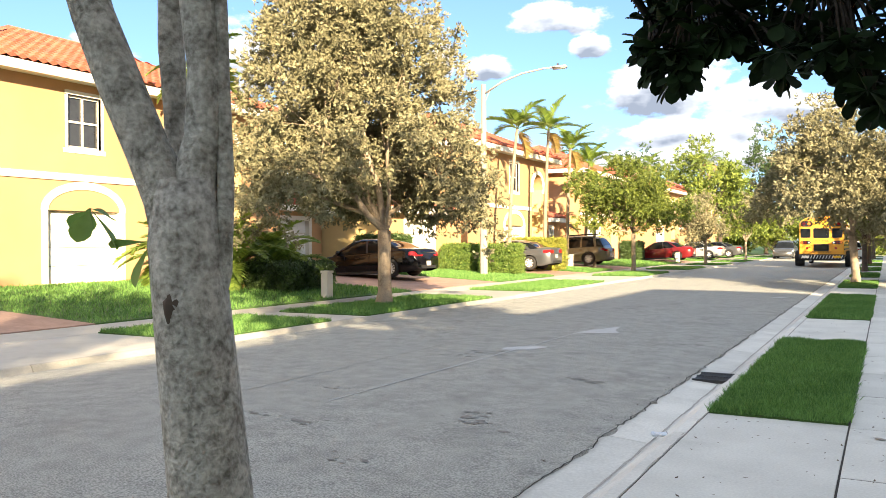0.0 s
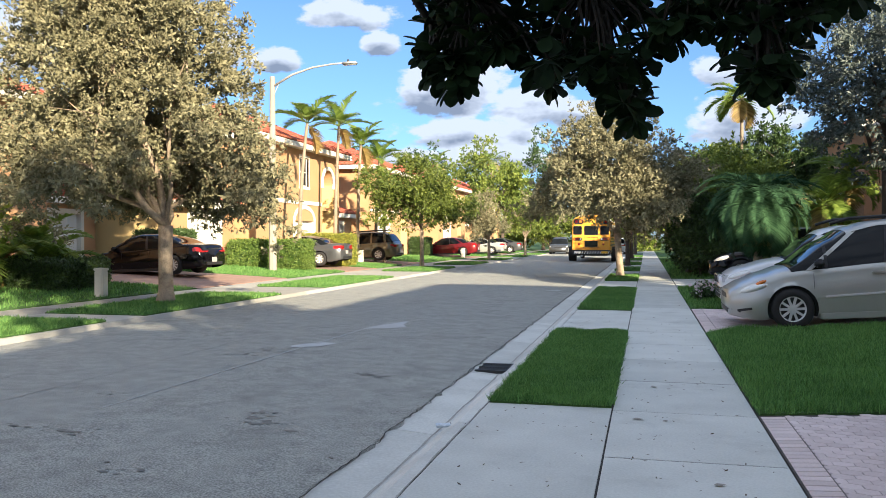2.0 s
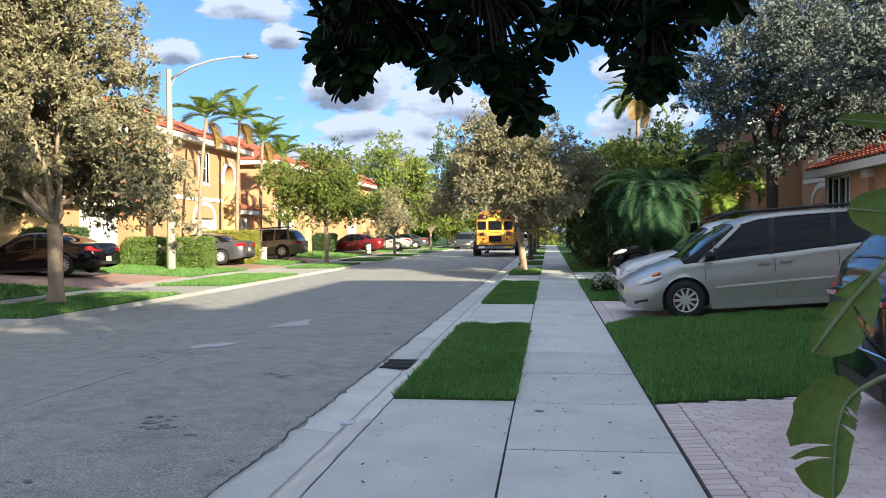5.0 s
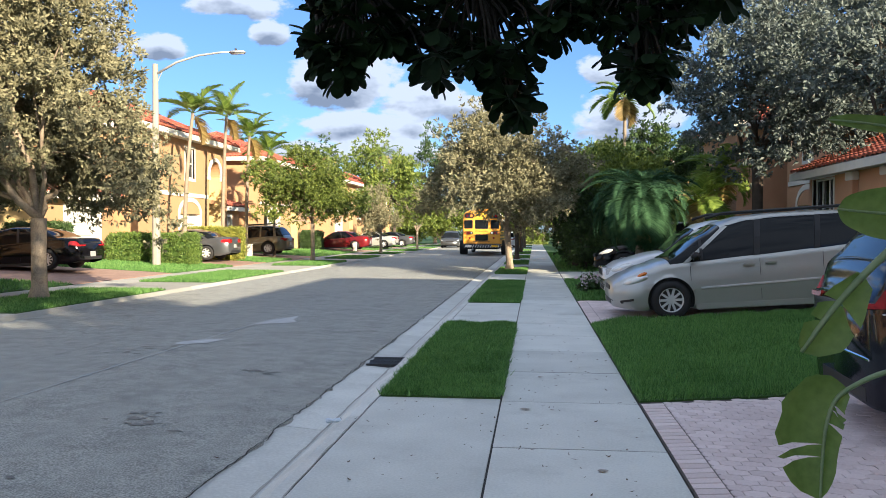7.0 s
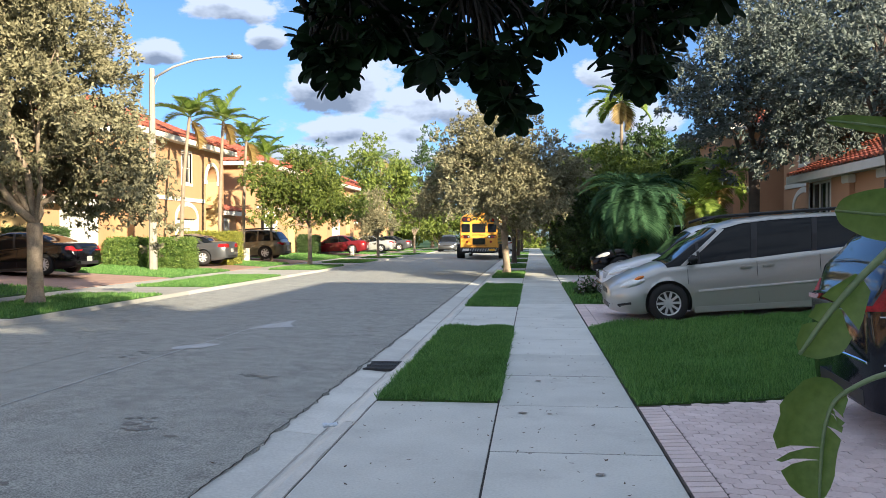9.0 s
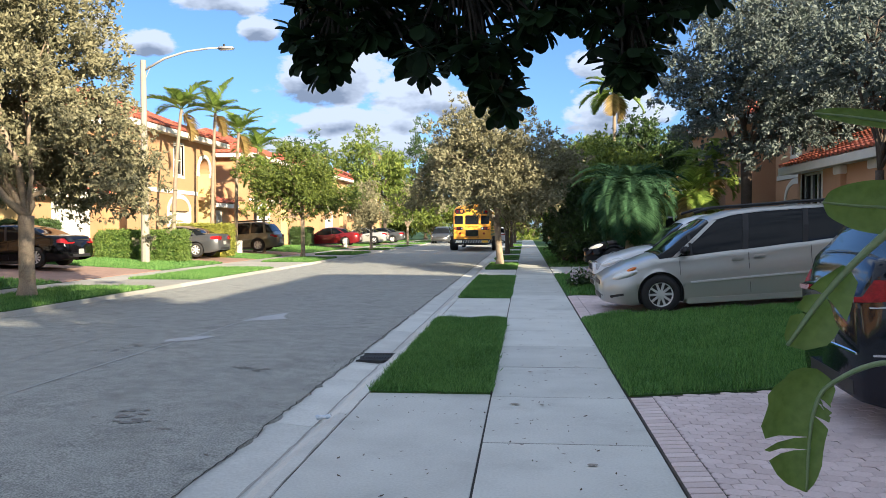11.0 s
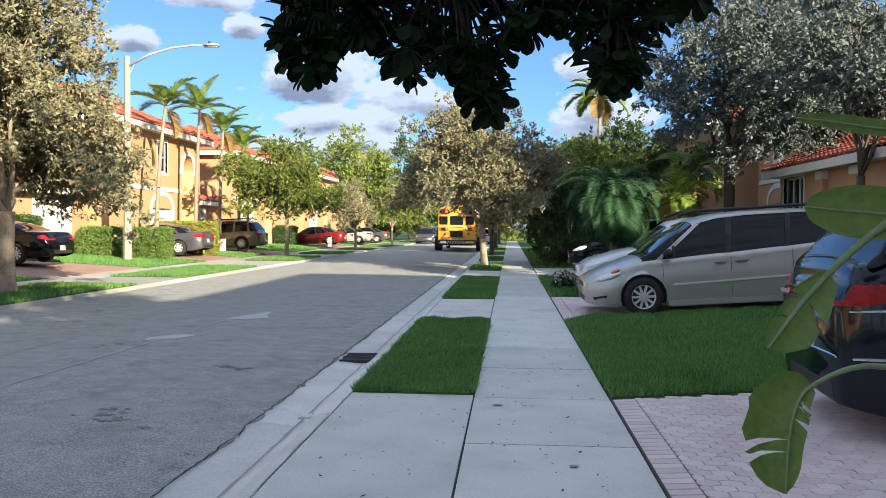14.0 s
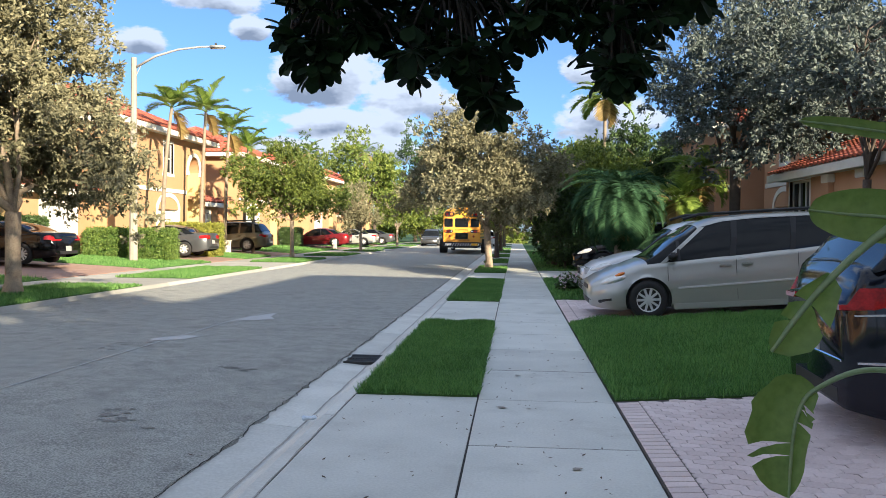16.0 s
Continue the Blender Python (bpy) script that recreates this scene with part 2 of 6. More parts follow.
AMBER_L = mat("amber_lens", (0.75, 0.22, 0.02), (0.55, 0.14, 0.01), 0.15, 12, 60, coat=0.5)
CLEAR_L = mat("clear_lens", (0.88, 0.88, 0.86), (0.60, 0.60, 0.59), 0.12, 25, 60, metal=0.4, coat=0.8)
METAL_P = mat("galvanised", (0.50, 0.51, 0.52), (0.40, 0.41, 0.42), 0.5, 3, 50, metal=0.4)
POLE = mat("pole_concrete", (0.36, 0.33, 0.285), (0.27, 0.25, 0.215), 0.85, 3, 50, 0.2)
IRON = mat("cast_iron", (0.06, 0.06, 0.06), (0.03, 0.03, 0.03), 0.6, 9, 60, 0.3, metal=0.5)
BUS_Y = mat("bus_yellow", (0.85, 0.40, 0.03), (0.74, 0.33, 0.02), 0.4, 2, 30, coat=0.3)
BUS_W = mat("bus_roof_white", (0.75, 0.76, 0.78), (0.62, 0.63, 0.66), 0.5, 2, 30)
BUS_K = mat("bus_black", (0.018, 0.020, 0.028), (0.012, 0.013, 0.018), 0.45, 4, 40)
PAPER = mat("white_paint", (0.80, 0.80, 0.78), (0.70, 0.70, 0.68), 0.6, 4, 40)
MARK = mat("road_paint_worn", (0.55, 0.56, 0.57), (0.36, 0.37, 0.37), 0.85, 6, 40, 0.2)
DIRT = mat("leaf_litter", (0.10, 0.07, 0.045), (0.05, 0.035, 0.02), 0.9, 12, 60)
SAND = mat("joint_sand", (0.09, 0.075, 0.068), (0.04, 0.034, 0.03), 0.95, 7, 60, 0.3)
# dirt in the joints, and the shadow line painted along the asphalt
CRACK = mat("joint_dirt_gap_shadow", (0.035, 0.032, 0.028), (0.015, 0.015, 0.013), 0.95, 8, 60)


def paint(name, a, metal=0.35, coat=0.6, rough=0.3, spec=0.25):
    return mat("paint_" + name, a, tuple(c * 0.92 for c in a), rough, 2, 120, metal=metal, coat=coat, spec=spec)


# ---- mesh helpers ----
def thing(name, label, category, group="", kind="", at=(0, 0, 0), turn=0.0, tilt=0.0):
    """An empty that carries the parts of a thing."""
    ob = new(name)
    ob.matrix_world = pose(*at, 0, tilt, turn)
    return tagged(ob, label, category, group, kind)


def part(name, bm, material, parent=None, label="", smooth=False):
    """One mesh object from a bmesh, or from (vertices, faces)."""
    me = bpy.data.meshes.new(name)
    if isinstance(bm, tuple):
        v, f = bm
        me.from_pydata([tuple(p) for p in v] if not isinstance(v, np.ndarray) else v.tolist(), [], f if not isinstance(f, np.ndarray) else f.tolist())
        me.update()
    else:
        bm.to_mesh(me)
        bm.free()
    if smooth:
        me.shade_smooth()
    me.materials.append(material)
    ob = new(name, me)
    ob.parent = parent
    if label:
        ob["label"] = label
    return ob


def share(name, mesh, m, parent=None):
    ob = new(name, mesh)
    ob.parent = parent
    ob.matrix_local = m
    return ob


def box(x0, x1, y0, y1, z0, z1, bevel=0.0, bm=None):
    own = bm or bmesh.new()
    r = bmesh.ops.create_cube(own, size=1.0)
    for v in r["verts"]:
        v.co = ((x0 + x1) / 2 + v.co.x * (x1 - x0), (y0 + y1) / 2 + v.co.y * (y1 - y0), (z0 + z1) / 2 + v.co.z * (z1 - z0))
    if bevel:
        es = list({e for v in r["verts"] for e in v.link_edges})
        bmesh.ops.bevel(own, geom=es, offset=bevel, segments=2, affect="EDGES")
    return own


def tube(points, radii, n=10, bm=None, closed=True):
    """A tapered tube along points."""
    own = bm or bmesh.new()
    rings = []
    for i, (p, r) in enumerate(zip(points, radii)):
        p = Vector(p)
        a, b = Vector(points[max(i - 1, 0)]), Vector(points[min(i + 1, len(points) - 1)])
        d = (b - a).normalized()
        u = d.cross(Vector((0.31, 0.95, 0.05))).normalized()
        w = d.cross(u)
        rings.append([own.verts.new(p + (u * math.cos(k * math.tau / n) + w * math.sin(k * math.tau / n)) * r) for k in range(n)])
    for a, b in zip(rings, rings[1:]):
        for k in range(n):
            own.faces.new((a[k], a[(k + 1) % n], b[(k + 1) % n], b[k]))
    if closed:
        own.faces.new(rings[0][::-1])
        own.faces.new(rings[-1])
    return own


def disc(r, depth, n=28, bevel=0.0):
    """A round plate, its axis along y, from -depth to 0."""
    bm = bmesh.new()
    bmesh.ops.create_cone(bm, cap_ends=True, segments=n, radius1=r, radius2=r, depth=depth, matrix=Matrix.Translation((0, -depth / 2, 0)) @ Matrix.Rotation(radians(90), 4, "X"))
    if bevel:
        es = [e for e in bm.edges if len([f for f in e.link_faces if len(f.verts) > 4]) == 1]
        bmesh.ops.bevel(bm, geom=es, offset=bevel, segments=2, affect="EDGES")
    return bm


def lettering(words, size, material, parent, m, name="lettering"):
    """Raised letters in the x-z plane, facing -y."""
    cu = bpy.data.curves.new(name, "FONT")
    cu.body, cu.size, cu.extrude, cu.align_x = words, size, 0.002, "CENTER"
    tmp = bpy.data.objects.new(name, cu)
    me = bpy.data.meshes.new_from_object(tmp)
    bpy.data.objects.remove(tmp)
    me.materials.append(material)
    ob = new(name, me)
    ob.parent = parent
    ob.matrix_local = m @ pose(0, 0, 0, 90)
    return ob


def inside(poly, x, y):
    """Whether (x, y) lies in the polygon; x and y may be arrays."""
    x, y = np.asarray(x), np.asarray(y)
    c = np.zeros(x.shape, bool)
    for (xa, ya), (xb, yb) in zip(poly, poly[1:] + poly[:1]):
        if ya != yb:
            c ^= ((ya > y) != (yb > y)) & (x < (xb - xa) * (y - ya) / (yb - ya) + xa)
    return c

# ---- ground ----
def rise(x):
    """Height of the ground: level at the street, climbing gently to the houses on both sides."""
    if x > 2.1:
        return min(0.065 * (x - 2.1), 0.46)
    if x < -12.9:
        return min(0.05 * (-12.9 - x), 0.35)
    return 0.0


def sheet(xs, ys, z, name, material, parent=None, label=""):
    v = [(x, y, z(x, y)) for y in ys for x in xs]
    n = len(xs)
    f = [(j * n + i, j * n + i + 1, (j + 1) * n + i + 1, (j + 1) * n + i) for j in range(len(ys) - 1) for i in range(n - 1)]
    return part(name, (v, f), material, parent, label)


Y0, Y1 = -30.0, 170.0
GX = [-600, -150, -60, -30, -19.9, -12.9, -9.50, -9.45, -1.45, -1.42, 0.95, 2.1, 4, 6, 9.2, 12, 30, 60, 150, 600]
tagged(sheet(GX, [-300, Y0, -6, 20, 60, 110, Y1, 400, 1200], lambda x, y: (rise(x) if not -9.46 < x < -1.44 else -0.20) - 0.03, "ground", TURF),
       "flat green suburban ground with short grass", "ground", kind="structure")
rng = random.Random(3)
# asphalt with a ragged edge against the gutter
ay = np.arange(Y0, Y1, 0.12)
ax = [-9.25, -8.2, -7, -5.6, -4.2, -3, -2.4]
rag = [0.035 * noise.noise((0, y * 1.3, 5)) + 0.05 * noise.noise((3, y * 4.1, 1)) + 0.035 * noise.noise((7, y * 9.0, 2)) for y in ay]
v, f = [], []
for y, r in zip(ay, rag):
    for x in ax:
        v.append((x, y, -0.075 + 0.05 * (1 - ((x + 5.6) / 3.7) ** 2)))
    v.append((-2.07 + r, y, -0.078))
    v.append((-2.05 + r, y, -0.12))
k = len(ax) + 2
f = [(j * k + i, j * k + i + 1, (j + 1) * k + i + 1, (j + 1) * k + i) for j in range(len(ay) - 1) for i in range(k - 1)]
road = part("road", (v, f), ASPHALT)
tagged(road, "worn grey asphalt street with a ragged edge", "road", kind="structure")


def strip_mesh(profile, y0, y1):
    """A profile of (x, z) drawn along y, closed at the ends."""
    n = len(profile)
    v = [(x, y0, z) for x, z in profile] + [(x, y1, z) for x, z in profile]
    f = [(i, i + 1, n + i + 1, n + i) for i in range(n - 1)] + [tuple(range(n))[::-1], tuple(range(n, 2 * n))]
    return v, f


# curb and gutter in cast lengths
gutter_r = tagged(new("curb_east"), "pale concrete valley gutter and low curb", "curb", kind="structure")
gutter_l = tagged(new("curb_west"), "pale concrete gutter and curb beside lawn", "curb", kind="structure")
PROF = [(-2.22, -0.30), (-2.22, -0.083), (-1.95, -0.100), (-1.74, -0.118), (-1.68, -0.112), (-1.58, -0.045), (-1.52, -0.006), (-1.425, 0.002), (-1.425, -0.3)]
for j in range(int((Y1 - Y0) / 3.05)):
    y = Y0 + j * 3.05
    part("curb_length", strip_mesh(PROF, y + 0.006, y + 3.044), GUTTER, gutter_r)
    part("curb_length", strip_mesh([(-9.1 - (x + 2.22) * 0.42, z) for x, z in PROF][::-1], y + 0.006, y + 3.044), CONCRETE_W, gutter_l)



def ragged_band(name, x, w, z, material, label, seed, amp=0.02, y0=-5.0, y1=60.0, step=0.07):
    """A thin uneven strip along the street, for dirt, cracks and the painted shadow line."""
    ys = np.arange(y0, y1, step)
    v = []
    for y in ys:
        c = x + amp * noise.noise((seed, y * 1.9, 2)) + amp * 0.6 * noise.noise((seed, y * 7.0, 4))
        h = w * (0.65 + 0.9 * abs(noise.noise((seed + 3, y * 2.3, 8))))
        v += [(c - h, y, z(c - h)), (c + h, y, z(c + h))]
    f = [(2 * k, 2 * k + 1, 2 * k + 3, 2 * k + 2) for k in range(len(ys) - 1)]
    return tagged(part(name, (v, f), material), label, "dirt", kind="structure")


GDIRT = mat("gutter_dirt", (0.42, 0.415, 0.39), (0.27, 0.265, 0.245), 0.95, 5, 60, 0.3)
prof_z = lambda x: float(np.interp(x, [p[0] for p in PROF[1:8]], [p[1] for p in PROF[1:8]])) + 0.004
ragged_band("gutter_dirt", -1.715, 0.013, prof_z, GDIRT, "dark dirt line along the gutter", 3, 0.015)
# dark strip painting the shadow where the asphalt stands above the gutter
ragged_band("edge_crack", -2.055, 0.007, lambda x: -0.072, CRACK, "dark ragged line painted for the shadowed gap at the edge of the asphalt", 9, 0.06, step=0.035)
ragged_band("edge_crack", -1.424, 0.006, lambda x: 0.0065, GDIRT, "thin crack between curb and apron", 14, 0.018, -5, 7.4)

# footpath slabs
walk_r = tagged(new("sidewalk_east"), "pale concrete sidewalk of square slabs", "sidewalk", kind="structure")
walk_l = tagged(new("sidewalk_west"), "pale concrete sidewalk along the front lawns", "sidewalk", kind="structure")
slab = {}


def slab_mesh(w, d, west):
    key = (round(w, 3), round(d, 3), west)
    if key not in slab:
        bm = box(-w / 2, w / 2, -d / 2, d / 2, -0.10, 0.0)
        es = [e for e in bm.edges if all(u.co.z > -0.01 for u in e.verts)]
        bmesh.ops.bevel(bm, geom=es, offset=0.004, segments=1, affect="EDGES")
        me = bpy.data.meshes.new("slab")
        bm.to_mesh(me)
        bm.free()
        me.materials.append(CONCRETE_W if west else CONCRETE)
        slab[key] = me
    return slab[key]


def lay_slab(x0, x1, y0, y1, parent, z=0.0):
    jit = rng.uniform(-0.0015, 0.0015)
    share("slab", slab_mesh(x1 - x0 - 0.006, y1 - y0 - 0.014, x0 < -5), pose((x0 + x1) / 2, (y0 + y1) / 2, z + jit, rng.uniform(-.03, .03), rng.uniform(-.05, .05), 0), parent)


STEP = 1.586
for j in range(-22, 105):
    y = 5.77 + (j - 1) * STEP
    if y > -26 and y < 150:
        lay_slab(-0.30, 0.90, y, y + STEP, walk_r)
        lay_slab(-13.0, -11.75, y, y + STEP, walk_l)
# dirt that fills the joints
tagged(part("joint_fill", box(-0.31, 0.91, -28, 150, -0.06, -0.003), CRACK), "dark dirt in the joints of the sidewalk", "dirt", kind="structure")

# verge: lawn between driveway aprons
VERGE_R = [(-6.0, 2.4), (7.45, 13.4), (17.6, 25.2), (29.6, 34.5), (38.6, 43.5), (47.5, 52.5), (57, 63), (67, 73), (78, 84), (90, 97), (103, 110), (116, 124)]
VERGE_L = [(-8, 3.0), (9.5, 13.0), (14.2, 20.4), (23.6, 30.5), (36.0, 41.2), (45.5, 50.5), (55.5, 60), (64.5, 70), (75, 81), (87, 94), (100, 108)]
aprons = tagged(new("driveway_aprons"), "pale concrete driveway aprons crossing the verge", "driveway", kind="structure")


def lay_aprons(verge, x0, x1):
    y = -14.0
    for a, b in verge + [(150, 150)]:
        n = max(1, round((a - y) / 4.9))
        for i in range(n):
            lay_slab(x0, x1, y + (a - y) * i / n, y + (a - y) * (i + 1) / n, aprons, 0.001)
        y = b


lay_aprons(VERGE_R, -1.421, -0.307)
lay_aprons(VERGE_L, -11.74, -9.44)
tagged(part("joint_fill", box(-1.43, -0.312, -14, 150, -0.07, -0.006), CRACK), "dark dirt in the joints of the aprons", "dirt", kind="structure")
tagged(part("joint_fill", box(-13.02, -9.46, -14, 150, -0.07, -0.006), CRACK), "dark dirt in the joints across the street", "dirt", kind="structure")


def bed_mesh(poly, z, lift, deep):
    """A slab over a polygon that follows the ground, with a skirt."""
    bm = bmesh.new()
    f = bm.faces.new([bm.verts.new((x, y, 0)) for x, y in poly])
    if f.normal.z < 0:
        f.normal_flip()
    for cut in (-19.9, -12.9, 2.1, 9.2):
        bmesh.ops.bisect_plane(bm, geom=bm.verts[:] + bm.edges[:] + bm.faces[:], plane_co=(cut, 0, 0), plane_no=(1, 0, 0))
    for v in bm.verts:
        v.co.z = z(v.co.x, v.co.y) + lift
    rim = [e for e in bm.edges if len(e.link_faces) == 1]
    low = [g for g in bmesh.ops.extrude_edge_only(bm, edges=rim)["geom"] if isinstance(g, bmesh.types.BMVert)]
    for v in low:
        v.co.z -= deep
    bmesh.ops.recalc_face_normals(bm, faces=bm.faces)
    return bm


def turf_patch(name, poly, z, label, blades, height=0.055, rand=1, lift=0.03, fall=0.0):
    """A low sod bed with blades of grass standing in it. poly: corners, counter-clockwise."""
    bm = bed_mesh(poly, z, lift * 0.6, 0.17)
    bed = tagged(part(name, bm, TURF), label, "grass", kind="stuff")
    if not blades:
        return bed
    r = np.random.default_rng(rand)
    P = np.array(poly)
    lo, hi = P.min(0), P.max(0)
    pts = lo + r.random((int(blades * 1.9), 2)) * (hi - lo)
    pts = pts[inside(poly, pts[:, 0], pts[:, 1])][:blades]
    pts = pts + r.normal(0, 0.018, pts.shape)
    n = len(pts)
    zz = np.array([z(x, y) for x, y in pts]) + lift * 0.5
    far = np.clip(np.hypot(pts[:, 0], pts[:, 1]) / 9, 1, 4)
    ang, h = r.random(n) * math.tau, height * (0.5 + 0.9 * r.random(n)) * (1 + 0.3 * np.sin(pts[:, 0] * 3 + pts[:, 1] * 2.2) * np.sin(pts[:, 0] * 7.1 - pts[:, 1] * 5.3))
    wid = (0.003 + 0.004 * r.random(n)) * far
    lean = r.normal(0, 0.028, (n, 2))
    c, s = np.cos(ang) * wid, np.sin(ang) * wid
    V = np.empty((n, 3, 3))
    V[:, 0] = np.stack([pts[:, 0] - c, pts[:, 1] - s, zz], 1)
    V[:, 1] = np.stack([pts[:, 0] + c, pts[:, 1] + s, zz], 1)
    V[:, 2] = np.stack([pts[:, 0] + lean[:, 0], pts[:, 1] + lean[:, 1], zz + h], 1)
    part("grass_blades", (V.reshape(-1, 3), np.arange(3 * n).reshape(-1, 3)), BLADE, bed)["kind"] = "stuff"
    return bed


flat0 = lambda x, y: 0.0
up = lambda x, y: rise(x)


def rect(x0, x1, y0, y1):
    return [(x0, y0), (x1, y0), (x1, y1), (x0, y1)]


for i, (a, b) in enumerate(VERGE_R):
    turf_patch("verge_lawn", rect(-1.40, -0.315, a, b), flat0, "short green grass verge between concrete aprons",
               (60000, 90000, 40000, 16000)[i] if i < 4 else 6000 if i < 8 else 0, rand=10 + i)
for i, (a, b) in enumerate(VERGE_L):
    turf_patch("verge_lawn", rect(-11.72, -9.455, a, b), flat0, "sunlit green grass verge across the street", 22000 if 0 < i < 6 else 4000, 0.06, rand=30 + i)
# front lawns on the near side
turf_patch("front_lawn", [(0.92, 7.42), (2.7, 7.95), (4.4, 7.9), (8.5, 8.2), (8.5, 14.85), (3.2, 14.45), (1.75, 14.40), (1.3, 14.1), (0.92, 13.5)], up,
           "thick green front lawn beside the sidewalk", 230000, 0.07, rand=51)
turf_patch("front_lawn", [(0.92, 18.3), (8.5, 18.6), (8.5, 26.2), (0.92, 25.9)], up, "green front lawn with flowers near the sidewalk", 60000, 0.08, rand=52)
turf_patch("front_lawn", [(0.92, 31.6), (8.5, 31.6), (8.5, 60), (0.92, 60)], up, "green front lawn under shrubs", 30000, 0.08, rand=53)
turf_patch("front_lawn", [(0.92, -10), (8.5, -10), (8.5, 2.2), (0.92, 2.0)], up, "green front lawn beside the driveway", 20000, 0.07, rand=54)
for i, (a, b) in enumerate([(-6, 6.0), (10.5, 22.2), (28.6, 34.7), (39.2, 43.6), (48.6, 60.5), (66, 76), (80, 96)]):
    turf_patch("front_lawn", rect(-20.4, -13.02, a, b), up, "sunlit front lawn across the street", 30000 if i in (1, 2, 3) else 12000, 0.07, rand=60 + i)


def drive(name, poly, z, material, label, lift=0.012):
    bm = bed_mesh(poly, z, lift, 0.11)
    return tagged(part(name, bm, material), label, "driveway", kind="structure")


for a, b in [(6.0, 10.5), (22.2, 28.6), (34.7, 39.2), (43.6, 48.6), (60.5, 66), (76, 80)]:
    for x0, x1 in [(-20.4, -13.02)]:
        drive("driveway", rect(x0, x1, a, b), up, PAVER_W, "reddish paved driveway in front of a garage")

# ---- houses ----
def wall_bm(bm, o, u, w, h, t, holes):
    """An upright wall from o along u (unit, horizontal), w wide, h high, t thick to the inside, with rectangular holes (a0, a1, z0, z1)."""
    o, u = Vector(o), Vector(u)
    n = Vector((-u.y, u.x, 0))
    us = sorted({0.0, w, *(a for q in holes for a in q[:2])})
    zs = sorted({0.0, h, *(a for q in holes for a in q[2:])})
    solid = {(i, k) for i in range(len(us) - 1) for k in range(len(zs) - 1)
             if not any(q[0] < (us[i] + us[i + 1]) / 2 < q[1] and q[2] < (zs[k] + zs[k + 1]) / 2 < q[3] for q in holes)}
    made = {}

    def vert(i, k, d):
        if (i, k, d) not in made:
            made[i, k, d] = bm.verts.new(o + u * us[i] + n * (t * d) + Vector((0, 0, zs[k])))
        return made[i, k, d]

    for i, k in solid:
        c = ((i, k), (i + 1, k), (i + 1, k + 1), (i, k + 1))
        bm.faces.new([vert(*p, 0) for p in c])
        bm.faces.new([vert(*p, 1) for p in c[::-1]])
        for p, q, nb in ((c[0], c[1], (i, k - 1)), (c[1], c[2], (i + 1, k)), (c[2], c[3], (i, k + 1)), (c[3], c[0], (i - 1, k))):
            if nb not in solid:
                bm.faces.new((vert(*q, 0), vert(*p, 0), vert(*p, 1), vert(*q, 1)))
    return bm


def tiled_slope(e0, e1, top0, top1, pitch=0.30, course=0.36):
    """Barrel tiles over the slope between an eave (e0, e1) and its upper edge (top0, top1)."""
    e0, e1, t0, t1 = (Vector(p) for p in (e0, e1, top0, top1))
    U = e1 - e0
    L = U.length
    U.normalize()
    up_v = (t0 - e0) - U * (t0 - e0).dot(U)
    S = up_v.length
    W = up_v.normalized()
    N = U.cross(W)
    if N.z < 0:
        N = -N
    a0, a1 = (t0 - e0).dot(U), (t1 - e0).dot(U)
    rows, cols = max(1, int(S / course)), max(1, int(L / pitch))
    V, F = [], []
    for r in range(rows):
        s0, s1 = r * S / rows, (r + 1) * S / rows
        lo, hi = a0 * (s0 + s1) / 2 / S, L + (a1 - L) * (s0 + s1) / 2 / S
        for c in range(cols):
            x0, x1 = c * L / cols, (c + 1) * L / cols
            if (x0 + x1) / 2 < lo - 0.1 or (x0 + x1) / 2 > hi + 0.1:
                continue
            b = len(V)
            for s, lift in ((s0, 0.055), (s1, 0.0)):
                for k in range(5):
                    x = x0 + (x1 - x0) * k / 4
                    V.append(e0 + U * x + W * (s + (0.03 if lift == 0 else 0)) + N * (lift + 0.07 * math.sin(math.pi * k / 4)))
            F += [(b + k, b + k + 1, b + 6 + k, b + 5 + k) for k in range(4)]
            V.append(e0 + U * (x0 + x1) / 2 + W * s0)
            F.append((b, b + 10, b + 4))
            F.append((b, b + 1, b + 2, b + 3, b + 4)[::-1])
    return V, F


